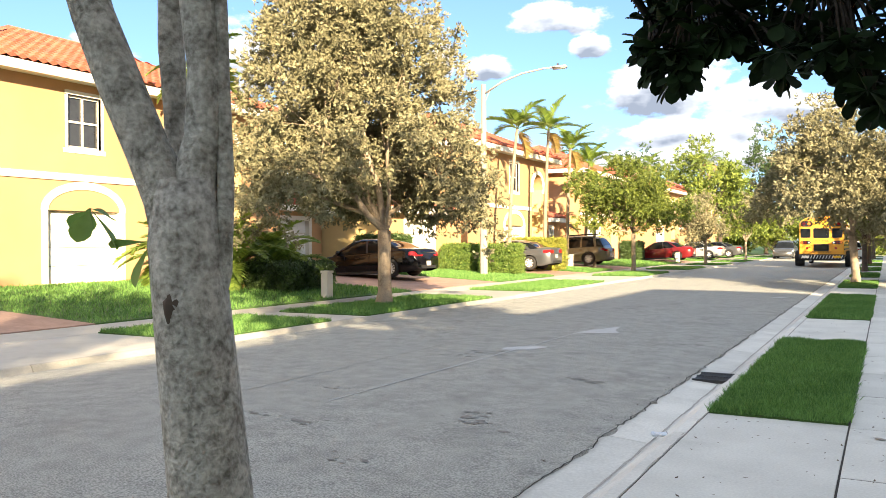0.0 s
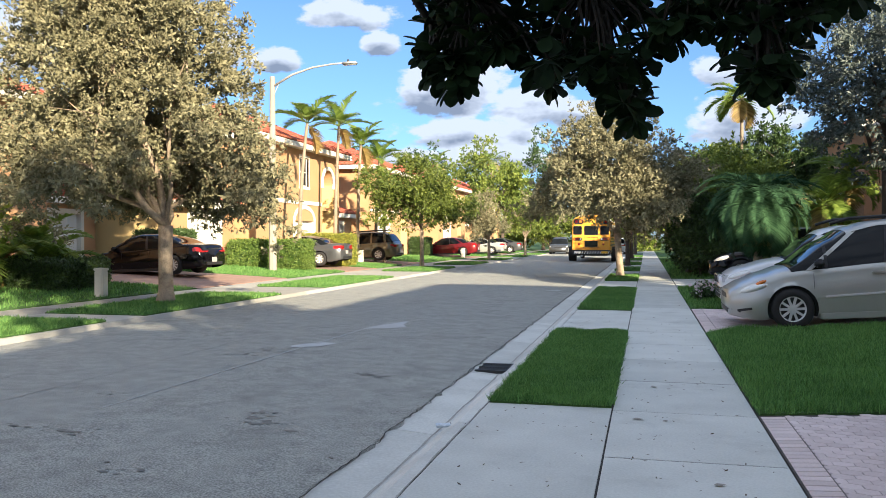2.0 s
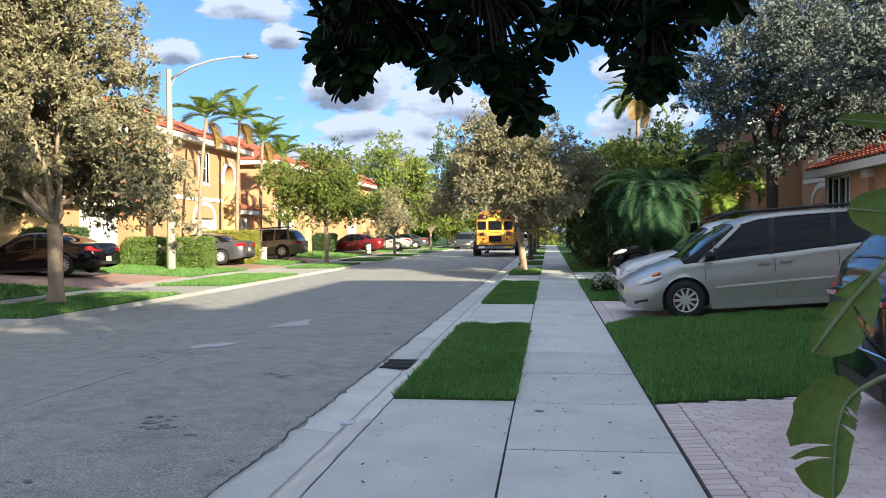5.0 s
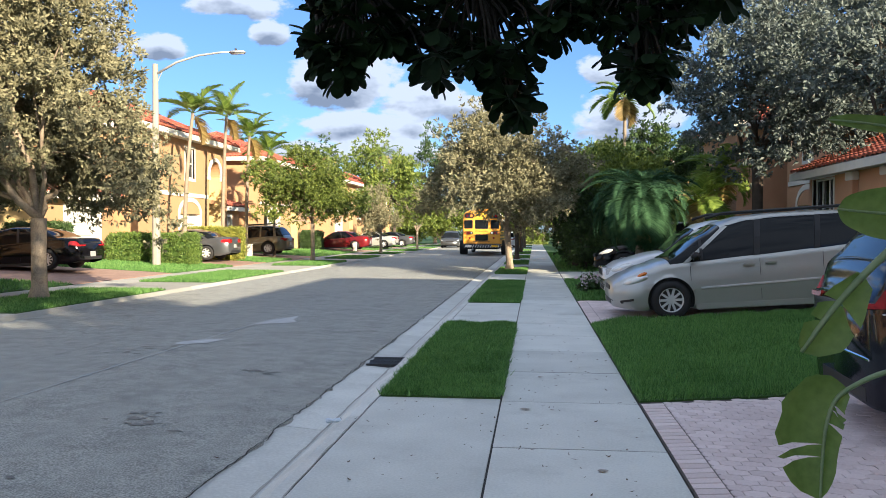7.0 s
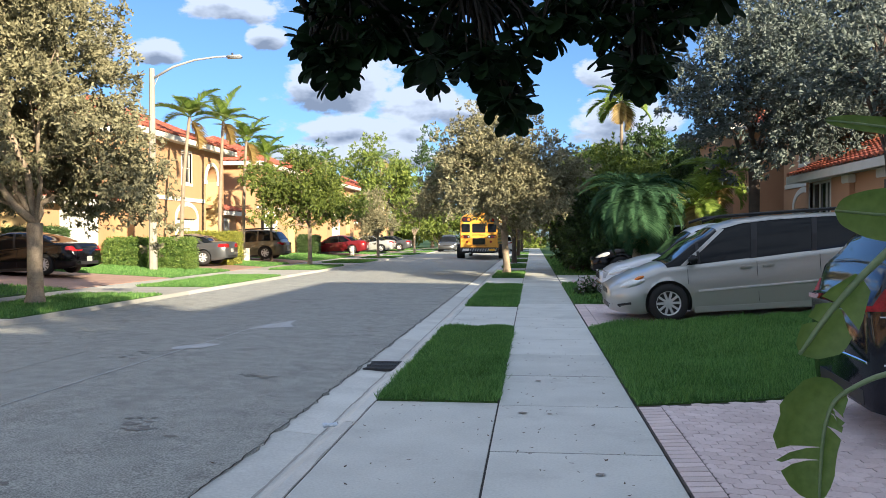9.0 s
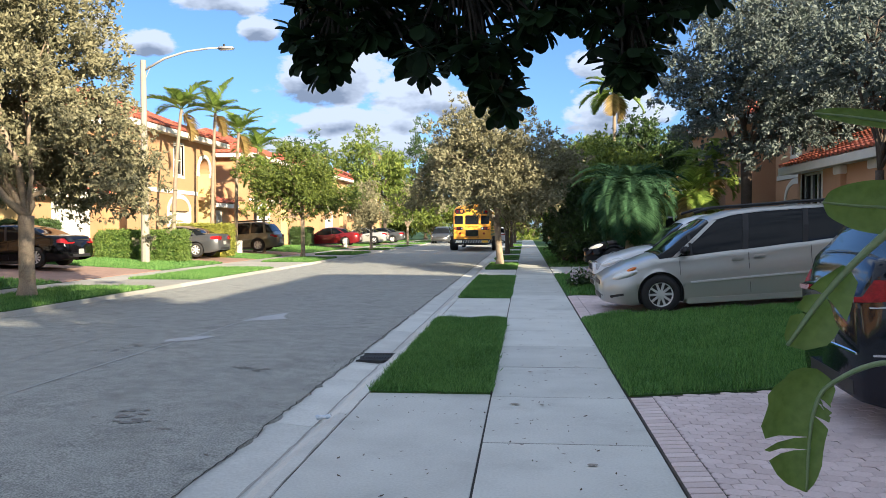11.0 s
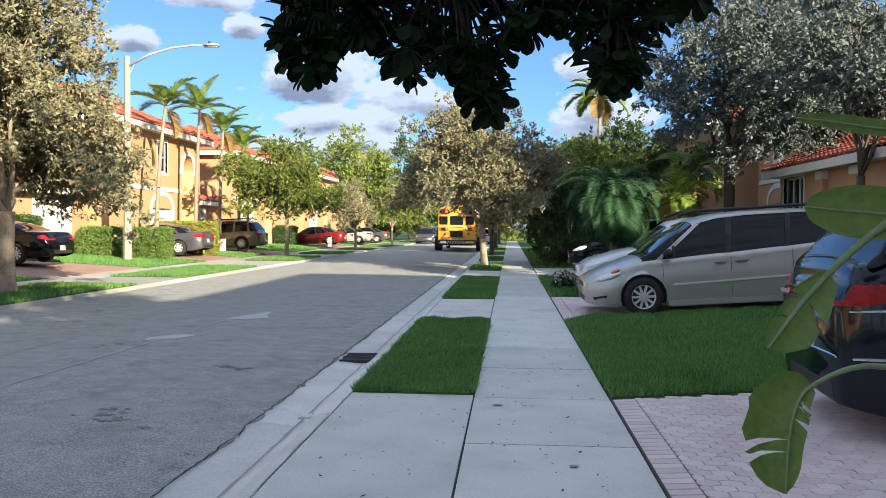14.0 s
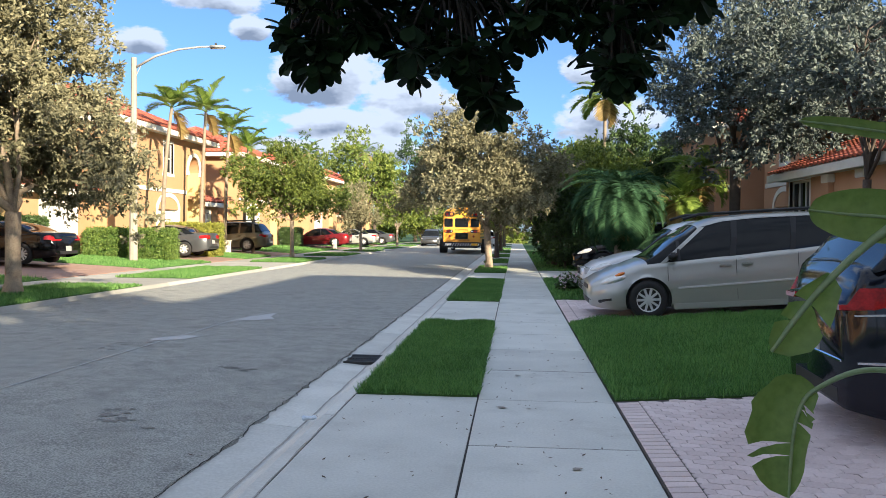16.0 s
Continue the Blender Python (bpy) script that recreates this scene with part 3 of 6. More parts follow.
def hip_roof(parent, x0, x1, y0, y1, z, slope=0.42, over=0.55):
    x0, x1, y0, y1 = x0 - over, x1 + over, y0 - over, y1 + over
    hw, hl = (x1 - x0) / 2, (y1 - y0) / 2
    m = min(hw, hl)
    zr = z + m * slope
    cx, cy = (x0 + x1) / 2, (y0 + y1) / 2
    if hl >= hw:
        r0, r1 = (cx, y0 + m, zr), (cx, y1 - m, zr)
    else:
        r0, r1 = (x0 + m, cy, zr), (x1 - m, cy, zr)
    c = [(x0, y0, z), (x1, y0, z), (x1, y1, z), (x0, y1, z)]
    if hl >= hw:
        sl = [(c[1], c[2], r0, r1), (c[2], c[3], r1, r1), (c[3], c[0], r1, r0), (c[0], c[1], r0, r0)]
    else:
        sl = [(c[1], c[2], r1, r1), (c[2], c[3], r1, r0), (c[3], c[0], r0, r0), (c[0], c[1], r0, r1)]
    deck = bmesh.new()
    lowz = 0.05
    cv = [deck.verts.new((p[0], p[1], p[2] - lowz)) for p in c]
    ra, rb = deck.verts.new((r0[0], r0[1], zr - lowz)), deck.verts.new((r1[0], r1[1], zr - lowz))
    deck.faces.new(cv[::-1])
    if hl >= hw:
        deck.faces.new((cv[1], cv[2], rb, ra)), deck.faces.new((cv[2], cv[3], rb)), deck.faces.new((cv[3], cv[0], ra, rb)), deck.faces.new((cv[0], cv[1], ra))
    else:
        deck.faces.new((cv[1], cv[2], rb)), deck.faces.new((cv[2], cv[3], ra, rb)), deck.faces.new((cv[3], cv[0], ra)), deck.faces.new((cv[0], cv[1], rb, ra))
    roof = part("roof", deck, TILE, parent, "red barrel tile hip roof")
    for s in sl:
        part("tiles", tiled_slope(*s), TILE, roof)["kind"] = "stuff"
    for p, q in ((r0, r1), (c[0], r0), (c[1], r1 if hl < hw else r0), (c[2], r1), (c[3], r0 if hl < hw else r1)):
        if (Vector(p) - Vector(q)).length > 0.2:
            part("ridge_cap", tube([p, q], [0.11, 0.11], 8), TILE, roof)
    fb = bmesh.new()
    for a0, a1, b0, b1 in ((x1 - 0.02, x1 + 0.05, y0 - 0.05, y1 + 0.05), (x0 - 0.05, x0 + 0.02, y0 - 0.05, y1 + 0.05), (x0 + 0.02, x1 - 0.02, y0 - 0.05, y0 + 0.02), (x0 + 0.02, x1 - 0.02, y1 - 0.02, y1 + 0.05)):
        box(a0, a1, b0, b1, z - 0.28, z - 0.03, 0, fb)
    part("fascia", fb, TRIM, roof, "white eaves board")
    part("soffit", box(x0 + 0.03, x1 - 0.03, y0 + 0.03, y1 - 0.03, z - 0.24, z - 0.2), TRIM, roof)
    return roof


def window(parent, m, w, h, panes=2, shutter=True):
    """A white framed sash window in the x-z plane facing -y, its sill at m."""
    bm = bmesh.new()
    for a in ((-w / 2 - 0.12, -w / 2, 0, h), (w / 2, w / 2 + 0.12, 0, h), (-w / 2 - 0.12, w / 2 + 0.12, h, h + 0.14), (-w / 2 - 0.18, w / 2 + 0.18, -0.16, 0)):
        box(a[0], a[1], -0.07, 0.04, a[2], a[3], 0.01, bm)
    fr = part("window", bm, TRIM, parent, "white framed sash window")
    fr.matrix_local = m
    bm = bmesh.new()
    for z in (0.03, h / 2, h - 0.03):
        box(-w / 2, w / 2, 0.03, 0.07, z - 0.03, z + 0.03, 0, bm)
    for i in range(panes + 1):
        x = -w / 2 + w * i / panes
        box(x - 0.025, x + 0.025, 0.028, 0.072, 0, h, 0, bm)
    part("sash", bm, TRIM, fr)
    part("pane", box(-w / 2, w / 2, 0.08, 0.09, 0, h), GLASS_W, fr)


def garage_door(parent, m, w=2.44, h=2.1, arch=True, colour=None):
    bm = bmesh.new()
    for i in range(4):
        z0, z1 = h * i / 4, h * (i + 1) / 4
        box(-w / 2, w / 2, 0.12, 0.17, z0 + 0.006, z1 - 0.006, 0.006, bm)
        for k in range(4):
            x = -w / 2 + w * (k + 0.5) / 4
            box(x - w / 10, x + w / 10, 0.10, 0.13, z0 + 0.1, z1 - 0.1, 0.012, bm)
    d = part("garage_door", bm, colour or DOOR_W, parent, "white panelled garage door")
    d.matrix_local = m
    bm = bmesh.new()
    box(-w / 2 - 0.2, -w / 2, -0.08, 0.15, 0, h, 0.01, bm)
    box(w / 2, w / 2 + 0.2, -0.08, 0.15, 0, h, 0.01, bm)
    if arch:
        n = 14
        for i in range(n):
            a0, a1 = math.pi * i / n, math.pi * (i + 1) / n
            q = []
            for r0, r1, y in ((1.0, 1.0, -0.08), (1.0, 1.0, 0.1)):
                for a, ro in ((a0, 0), (a1, 0), (a1, 0.22), (a0, 0.22)):
                    q.append(bm.verts.new((-(w / 2 + ro) * math.cos(a), y, h + (0.62 + ro) * math.sin(a))))
            bm.faces.new(q[:4]), bm.faces.new(q[4:][::-1])
            for k in range(4):
                bm.faces.new((q[k], q[k + 4], q[(k + 1) % 4 + 4], q[(k + 1) % 4]))
    else:
        box(-w / 2 - 0.2, w / 2 + 0.2, -0.08, 0.15, h, h + 0.2, 0.01, bm)
    part("surround", bm, TRIM, d)


def arch_entry(parent, m, w, h, depth, inner):
    """A tall arched porch set in a wall hole: spandrels round the arch, trim and a recess."""
    n, bm, tr = 16, bmesh.new(), bmesh.new()
    r = w / 2
    for i in range(n):
        a0, a1 = math.pi * i / n, math.pi * (i + 1) / n
        p0, p1 = (-r * math.cos(a0), h - r + r * math.sin(a0)), (-r * math.cos(a1), h - r + r * math.sin(a1))
        fr = [bm.verts.new((p0[0], 0, p0[1])), bm.verts.new((p1[0], 0, p1[1])), bm.verts.new((p1[0], 0, h)), bm.verts.new((p0[0], 0, h))]
        bk = [bm.verts.new((v.co.x, depth, v.co.z)) for v in fr]
        bm.faces.new(fr)
        bm.faces.new((fr[0], bk[0], bk[1], fr[1]))
        for o, dst in ((0.0, tr),):
            q = [dst.verts.new((-(r + e) * math.cos(a), y, h - r + (r + e) * math.sin(a))) for y in (-0.06, 0.05) for a, e in ((a0, 0), (a1, 0), (a1, 0.2), (a0, 0.2))]
            dst.faces.new(q[:4]), dst.faces.new(q[4:][::-1])
            for k in range(4):
                dst.faces.new((q[k], q[k + 4], q[(k + 1) % 4 + 4], q[(k + 1) % 4]))
    for s in (-1, 1):
        box(s * (r + 0.1) - 0.13, s * (r + 0.1) + 0.13, -0.08, 0.05, h - r - 0.22, h - r, 0.01, tr)
    e = part("porch", bm, STUCCO, parent, "tall arched entrance porch")
    e.matrix_local = m
    part("arch_trim", tr, TRIM, e)
    bm = bmesh.new()
    box(-r - 0.055, -r, 0.012, depth, 0, h + 0.03, 0, bm)
    box(r, r + 0.055, 0.012, depth, 0, h + 0.03, 0, bm)
    box(-r - 0.055, r + 0.055, depth, depth + 0.15, 0, h + 0.03, 0, bm)
    part("recess", bm, inner, e)
    part("front_door", box(-0.5, 0.5, depth - 0.06, depth - 0.005, 0.1, 2.2, 0.01), BARK_D, e)


def townhouse(name, label, side, xf, y0, y1, base, walls, inner, wing=True, deep=9.0, low=4.6, fw=0.30, fa=0.76, H=6.0):
    """A two-storey stucco townhouse. side: +1 faces +x (west of the street), -1 faces -x. xf: front plane; y0 to y1 along the street."""
    h = thing(name, label, "house")
    L = y1 - y0
    if side > 0:
        u, o = Vector((0, 1, 0)), Vector((xf, y0, base))
        # seen from the street, a runs towards +y
        place = lambda a, z, d=0.0: Matrix.Translation((xf - d, y0 + a, base + z)) @ Matrix.Rotation(radians(90), 4, "Z")
    else:
        u, o = Vector((0, -1, 0)), Vector((xf, y1, base))
        place = lambda a, z, d=0.0: Matrix.Translation((xf + d, y1 - a, base + z)) @ Matrix.Rotation(radians(-90), 4, "Z")
    holes = [(L * fw - 0.55, L * fw + 0.55, 3.9, 5.4), (L * fw - 1.25, L * fw + 1.25, 0.0, 2.1), (L * fa - 0.86, L * fa + 0.86, 0.0, 5.04)]
    bm = wall_bm(bmesh.new(), o, u, L, H, 0.22, holes)
    xb = xf - side * deep
    part("front_wall", bm, walls, h)
    wx0, wx1 = sorted((xf - side * 0.22, xb))
    bx0, bx1 = sorted((xb, xb + side * 0.22))
    part("side_wall", box(wx0, wx1, y0, y0 + 0.22, base - 0.4, base + H), walls, h)
    part("side_wall", box(wx0, wx1, y1 - 0.22, y1, base - 0.4, base + H), walls, h)
    part("back_wall", box(bx0, bx1, y0 + 0.22, y1 - 0.22, base - 0.4, base + H), walls, h)
    fx0, fx1 = sorted((xf, xb))
    part("plinth", box(fx0 + 0.02, fx1 - 0.02, y0 + 0.02, y1 - 0.02, base - 0.4, base + 0.02), walls, h)
    part("floor_slab", box(fx0 + 0.3, fx1 - 0.3, y0 + 0.25, y1 - 0.25, base + 2.75, base + 2.95), walls, h)
    window(h, place(L * fw, 3.9, 0.06), 1.1, 1.5)
    garage_door(h, place(L * fw, 0.0, 0.05))
    arch_entry(h, place(L * fa, 0.0), 1.6, 5.0, 0.9, STUCCO_Y if side > 0 else walls)
    # belt course
    a0, a1 = L * 0.03, L * fa - 1.05
    bm = bmesh.new()
    c0, c1 = sorted((xf, xf + side * 0.05))
    ya, yb = (y0 + a0, y0 + a1) if side > 0 else (y1 - a1, y1 - a0)
    box(c0, c1, ya, yb, base + 2.95, base + 3.15, 0.008, bm)
    part("belt_course", bm, TRIM, h, "white stucco band")
    hip_roof(h, min(xf, xb), max(xf, xb), y0, y1, base + H)
    if wing:
        # lower garage wing, set back, beyond the far gable
        wf = xf - side * 1.2
        wo, wu = (Vector((wf, y1 + 0.02, base)), u) if side > 0 else (Vector((wf, y1 + low + 0.02, base)), u)
        g = (low / 2 - 1.25, low / 2 + 1.25, 0.0, 2.1)
        part("garage_front", wall_bm(bmesh.new(), wo, wu, low, 2.75, 0.22, [g]), walls, h)
        q0, q1 = sorted((wf - side * 0.22, wf - side * 6))
        for ga, gb_ in ((y1 + 0.02, y1 + 0.24), (y1 + low - 0.22, y1 + low)):
            part("garage_side", box(q0, q1, ga, gb_, base - 0.4, base + 2.75), STUCCO_Y if side > 0 else walls, h)
        yc = y1 + low / 2
        mm = Matrix.Translation((wf - side * 0.05, yc, base)) @ Matrix.Rotation(radians(90 * side), 4, "Z")
        garage_door(h, mm, arch=False)
        hip_roof(h, q0 - (0.22 if side < 0 else 0), q1 + (0.22 if side > 0 else 0), y1 + 0.6, y1 + low, base + 2.75, 0.38, 0.45)
    return h


def low_wing(h, xf, ya, yb, base, walls):
    """A one-storey garage front beside a townhouse west of the street."""
    w = yb - ya
    part("garage_front", wall_bm(bmesh.new(), (xf, ya, base), (0, 1, 0), w, 2.75, 0.22, [(w / 2 - 1.25, w / 2 + 1.25, 0.0, 2.1)]), walls, h)
    for p, q in ((ya, ya + 0.22), (yb - 0.22, yb)):
        part("garage_side", box(xf - 5.5, xf - 0.22, p, q, base - 0.4, base + 2.75), STUCCO_Y, h)
    garage_door(h, Matrix.Translation((xf - 0.05, (ya + yb) / 2, base)) @ Matrix.Rotation(radians(90), 4, "Z"), arch=False)
    hip_roof(h, xf - 5.5, xf, ya, yb - 0.6, base + 2.75, 0.38, 0.45)


LW = "sunlit tan stucco townhouse with a red tile roof"
townhouse("townhouse", LW, 1, -20.5, -12.0, 0.0, 0.35, STUCCO, STUCCO_Y)
townhouse("townhouse", LW + " behind tall trees", 1, -20.5, 12.5, 25.0, 0.35, STUCCO, STUCCO_Y, low=4.25)
porch_house = townhouse("townhouse", LW + " and arched porch", 1, -17.3, 34.6, 45.2, 0.30, STUCCO, STUCCO_Y, low=5.2, fw=0.53, fa=0.84)
townhouse("townhouse", LW + " and arched garage", 1, -17.6, 51.4, 62.0, 0.30, STUCCO, STUCCO_Y, low=5.2)
townhouse("townhouse", LW + " far away", 1, -17.6, 70.0, 81.0, 0.30, STUCCO, STUCCO_Y)
townhouse("townhouse", LW + " far away", 1, -17.6, 90.0, 101.0, 0.30, STUCCO, STUCCO_Y)
low_wing(porch_house, -18.3, 29.4, 34.5, 0.30, STUCCO)
RW = "shaded peach stucco townhouse with a red tile roof"
# the next two stay out of view; extent and height set to shade the road
townhouse("townhouse", RW, -1, 9.0, -26.0, -8.0, 0.5, STUCCO_R, STUCCO_R, wing=False, deep=11, H=7.6)
townhouse("townhouse", RW, -1, 9.0, -6.5, 8.5, 0.5, STUCCO_R, STUCCO_R, wing=False, deep=11, H=6.75)
front = townhouse("townhouse", RW + " behind cars", -1, 10.8, 27.6, 37.2, 0.5, STUCCO_R, STUCCO_R, wing=False, H=6.2, fw=0.28, fa=0.72)
bm = wall_bm(bmesh.new(), (9.0, 28.55, 0.5), (0, -1, 0), 10.5, 2.9, 0.22, [(0.40, 2.20, 0.95, 2.70)])
part("porch_wall", bm, STUCCO_R, front)
part("porch_side", box(9.22, 10.8, 28.33, 28.55, 0.1, 3.4), STUCCO_R, front)
part("porch_side", box(9.22, 10.8, 18.05, 18.27, 0.1, 3.4), STUCCO_R, front)
gable = wall_bm(bmesh.new(), (9.0, 28.33, 3.4), (1, 0, 0), 1.8, 0.95, 0.2, [])
for v in gable.verts:
    if v.co.z > 4 and v.co.x < 9.5:
        v.co.z = 3.5
part("porch_back", box(10.8, 11.0, 18.05, 27.58, 0.1, 4.4), STUCCO_R, front)
part("porch_gable", gable, STUCCO_R, front)
window(front, Matrix.Translation((9.06, 27.25, 1.45)) @ Matrix.Rotation(radians(-90), 4, "Z"), 1.8, 1.75, 3)
part("porch_roof", tiled_slope((8.5, 28.9, 3.46), (8.5, 17.5, 3.46), (10.8, 28.9, 4.5), (10.8, 17.5, 4.5)), TILE, front, "red tiled lower roof")
part("porch_deck", ([(8.5, 17.5, 3.44), (10.8, 17.5, 4.46), (10.8, 28.9, 4.46), (8.5, 28.9, 3.44), (8.5, 17.5, 3.40), (10.8, 17.5, 4.40), (10.8, 28.9, 4.40), (8.5, 28.9, 3.40)],
     [(0, 1, 2, 3), (7, 6, 5, 4), (0, 3, 7, 4), (1, 0, 4, 5), (2, 1, 5, 6), (3, 2, 6, 7)]), TRIM, front)
part("porch_fascia", box(8.46, 8.54, 17.5, 28.9, 3.20, 3.44), TRIM, front)
part("porch_soffit", box(8.54, 9.0, 17.5, 28.9, 3.24, 3.28), TRIM, front)
for py in (24.6, 22.2):
    part("pilaster", box(8.84, 8.998, py - 0.22, py + 0.22, 0.5, 3.23, 0.015), STUCCO_R, front)
    part("capital", box(8.80, 8.999, py - 0.28, py + 0.28, 2.98, 3.22, 0.02), TRIM, front)
townhouse("townhouse", RW + " behind trees", -1, 9.0, 38.6, 50.0, 0.5, STUCCO_R, STUCCO_R, low=5)
townhouse("townhouse", RW + " far away", -1, 9.0, 60.0, 74.0, 0.5, STUCCO_R, STUCCO_R, low=5)

# ---- plants ----
def leaf_cloud(n, centres, spread, size, rand, droop=0.0, aspect=0.42, tuft=1):
    """Many small pointed leaves round the centres of twigs; with tuft > 1 they stand in rosettes of that many leaves."""
    r = np.random.default_rng(rand)
    C = np.asarray(centres)
    k = max(1, n // tuft)
    n = k * tuft
    idx = r.integers(0, len(C), k)
    P = C[idx] + r.normal(0, 1, (k, 3)) * spread * np.array([1, 1, 0.8])
    axis = P - C.mean(0)
    axis /= np.linalg.norm(axis, axis=1, keepdims=True) + 1e-6
    P, axis = np.repeat(P, tuft, 0), np.repeat(axis, tuft, 0)
    d = r.normal(0, 1, (n, 3))
    if tuft > 1:
        d += axis * 0.9 + np.array([0, 0, 0.25])
        P = P + r.normal(0, 1, (n, 3)) * size * 0.18
    d[:, 2] -= droop
    d /= np.linalg.norm(d, axis=1, keepdims=True)
    s = r.normal(0, 1, (n, 3))
    s -= d * (s * d).sum(1, keepdims=True)
    s /= np.linalg.norm(s, axis=1, keepdims=True)
    L = size * (0.65 + 0.7 * r.random((n, 1)))
    nn = np.cross(d, s)
    V = np.empty((n, 4, 3))
    V[:, 0] = P
    V[:, 1] = P + d * L * 0.55 + s * L * aspect / 2 + nn * L * 0.06
    V[:, 2] = P + d * L
    V[:, 3] = P + d * L * 0.55 - s * L * aspect / 2 + nn * L * 0.06
    return V.reshape(-1, 3), np.arange(4 * n).reshape(-1, 4)


def crown_points(n, c, rad, rand, lobes=9, hollow=0.45, drop=0.0):
    """Twig ends through an uneven crown made of lobes; denser towards the outside."""
    r = random.Random(rand)
    lob = []
    for _ in range(lobes):
        while True:
            q = Vector((r.uniform(-1, 1), r.uniform(-1, 1), r.uniform(-1, 1)))
            if q.length < 1:
                break
        lob.append((q * 0.76, r.uniform(0.24, 0.50)))
    out = []
    while len(out) < n:
        q, s = r.choice(lob)
        d = Vector((r.gauss(0, 1), r.gauss(0, 1), r.gauss(0, 1))).normalized() * s * r.uniform(hollow, 1.0)
        p = q + d
        z = p.z * rad[2]
        edge = math.hypot(p.x, p.y)
        out.append((c[0] + p.x * rad[0], c[1] + p.y * rad[1], c[2] + z - drop * edge * edge))
    return out


def limb(a, b, r0, r1, r, bend=0.15, n=6):
    a, b = Vector(a), Vector(b)
    pts = []
    for i in range(n + 1):
        k = i / n
        off = Vector((r.gauss(0, 1), r.gauss(0, 1), r.gauss(0, 0.4))) * bend * math.sin(math.pi * k) * (b - a).length * 0.3
        pts.append(a.lerp(b, k) + off + Vector((0, 0, 0.12 * (b - a).length * math.sin(math.pi * k))))
    return pts, [r0 + (r1 - r0) * i / n for i in range(n + 1)]


def tree(label, at, height, fork, rad, leaves, size, leafmat, bark, rand, trunk_r=0.16, lobes=9, clusters=420, spread=0.22, drop=0.0, base_z=None, lean=(0, 0), hollow=0.45, shift=(0, 0), tuft=8):
    r = random.Random(rand)
    z0 = rise(at[0]) if base_z is None else base_z
    t = thing("tree", label, "tree", at=(at[0], at[1], z0))
    cz = height - rad[2]
    top = Vector((lean[0], lean[1], fork))
    bm = bmesh.new()
    tube([(0, 0, -0.15), (0.0, 0.0, 0.04), (0.01, 0.01, 0.3), (lean[0] * 0.5, lean[1] * 0.5, fork * 0.55), tuple(top)],
         [trunk_r * 1.9, trunk_r * 1.45, trunk_r * 1.08, trunk_r, trunk_r * 1.05], 12, bm)
    part("trunk", bm, bark, t, smooth=True)
    tips = crown_points(clusters, (lean[0] + shift[0], lean[1] + shift[1], cz), rad, rand, lobes, hollow, drop)
    bm = bmesh.new()
    for i in range(9):
        e = Vector(r.choice(tips))
        p, q = limb(top, top.lerp(e, 0.85), trunk_r * r.uniform(0.35, 0.6), 0.02, r)
        tube(p, q, 7, bm)
        for _ in range(4):
            k = r.randint(2, 5)
            e2 = Vector(r.choice(tips))
            if (e2 - p[k]).length < max(rad) * 1.2:
                p2, q2 = limb(p[k], e2, 0.03, 0.008, r, n=4)
                tube(p2, q2, 5, bm)
    part("branchwork", bm, bark, t, smooth=True)
    part("crown", leaf_cloud(leaves, tips, spread, size, rand, 0.15, tuft=tuft), leafmat, t)["kind"] = "stuff"
    return t


tree("broad silver-leaved tree with drooping twigs on the verge", (-10.9, 17.2), 9.5, 1.8, (3.5, 3.5, 3.9), 215000, 0.11, LEAF_S, BARK, 11, 0.16, 30, 1900, 0.14, 2.6, lean=(-0.05, 0.1), shift=(-1.1, 0))
tree("silver-leaved street tree beside the sidewalk", (-1.0, 32.8), 6.7, 1.7, (4.3, 3.9, 2.6), 56000, 0.14, LEAF_S, BARK, 12, 0.13, 26, 1000, 0.18, 0.8, lean=(-0.1, 0), shift=(-0.15, 0))
# the next two wear the silver leaf with bluish shade painted in
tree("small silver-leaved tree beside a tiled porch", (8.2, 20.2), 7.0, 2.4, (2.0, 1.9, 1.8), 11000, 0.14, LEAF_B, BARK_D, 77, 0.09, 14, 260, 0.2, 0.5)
tree("tall silver-leaved tree in a shaded blue-grey leaf colour behind parked cars", (7.2, 28.0), 12.0, 3.4, (5.7, 4.3, 4.5), 92000, 0.14, LEAF_B, BARK_D, 13, 0.17, 34, 1350, 0.15, 1.0, shift=(1.7, -1.2))
tree("small green tree with layered foliage on the verge", (-11.3, 41.4), 5.8, 1.9, (3.5, 3.3, 1.9), 40000, 0.15, LEAF_M, BARK, 15, 0.10, 20, 560, 0.2, 0.3, shift=(-0.4, 0))
tree("small silver tree on the verge", (-10.5, 56.0), 4.8, 1.3, (1.8, 1.8, 1.7), 12000, 0.14, LEAF_S, BARK, 16, 0.09, 9, 300, 0.22)
tree("young green tree on the verge", (-10.4, 73.0), 5.0, 1.5, (2.2, 2.2, 1.6), 9000, 0.18, LEAF_G, BARK, 17, 0.09, 9, 260, 0.25)
tree("silver street tree down the sidewalk", (-1.0, 46.5), 6.0, 1.9, (2.9, 2.9, 2.0), 14000, 0.15, LEAF_S, BARK_D, 18, 0.12, 10, 360, 0.25, 0.4)
tree("street tree far down the sidewalk", (-1.0, 60.0), 6.4, 1.9, (3.0, 3.0, 2.2), 9000, 0.2, LEAF_G, BARK_D, 19, 0.12, 9, 260, 0.3)
tree("street tree far down the sidewalk", (-1.0, 80.0), 6.8, 1.9, (3.2, 3.2, 2.4), 7000, 0.24, LEAF_G, BARK_D, 20, 0.12, 9, 240, 0.3)
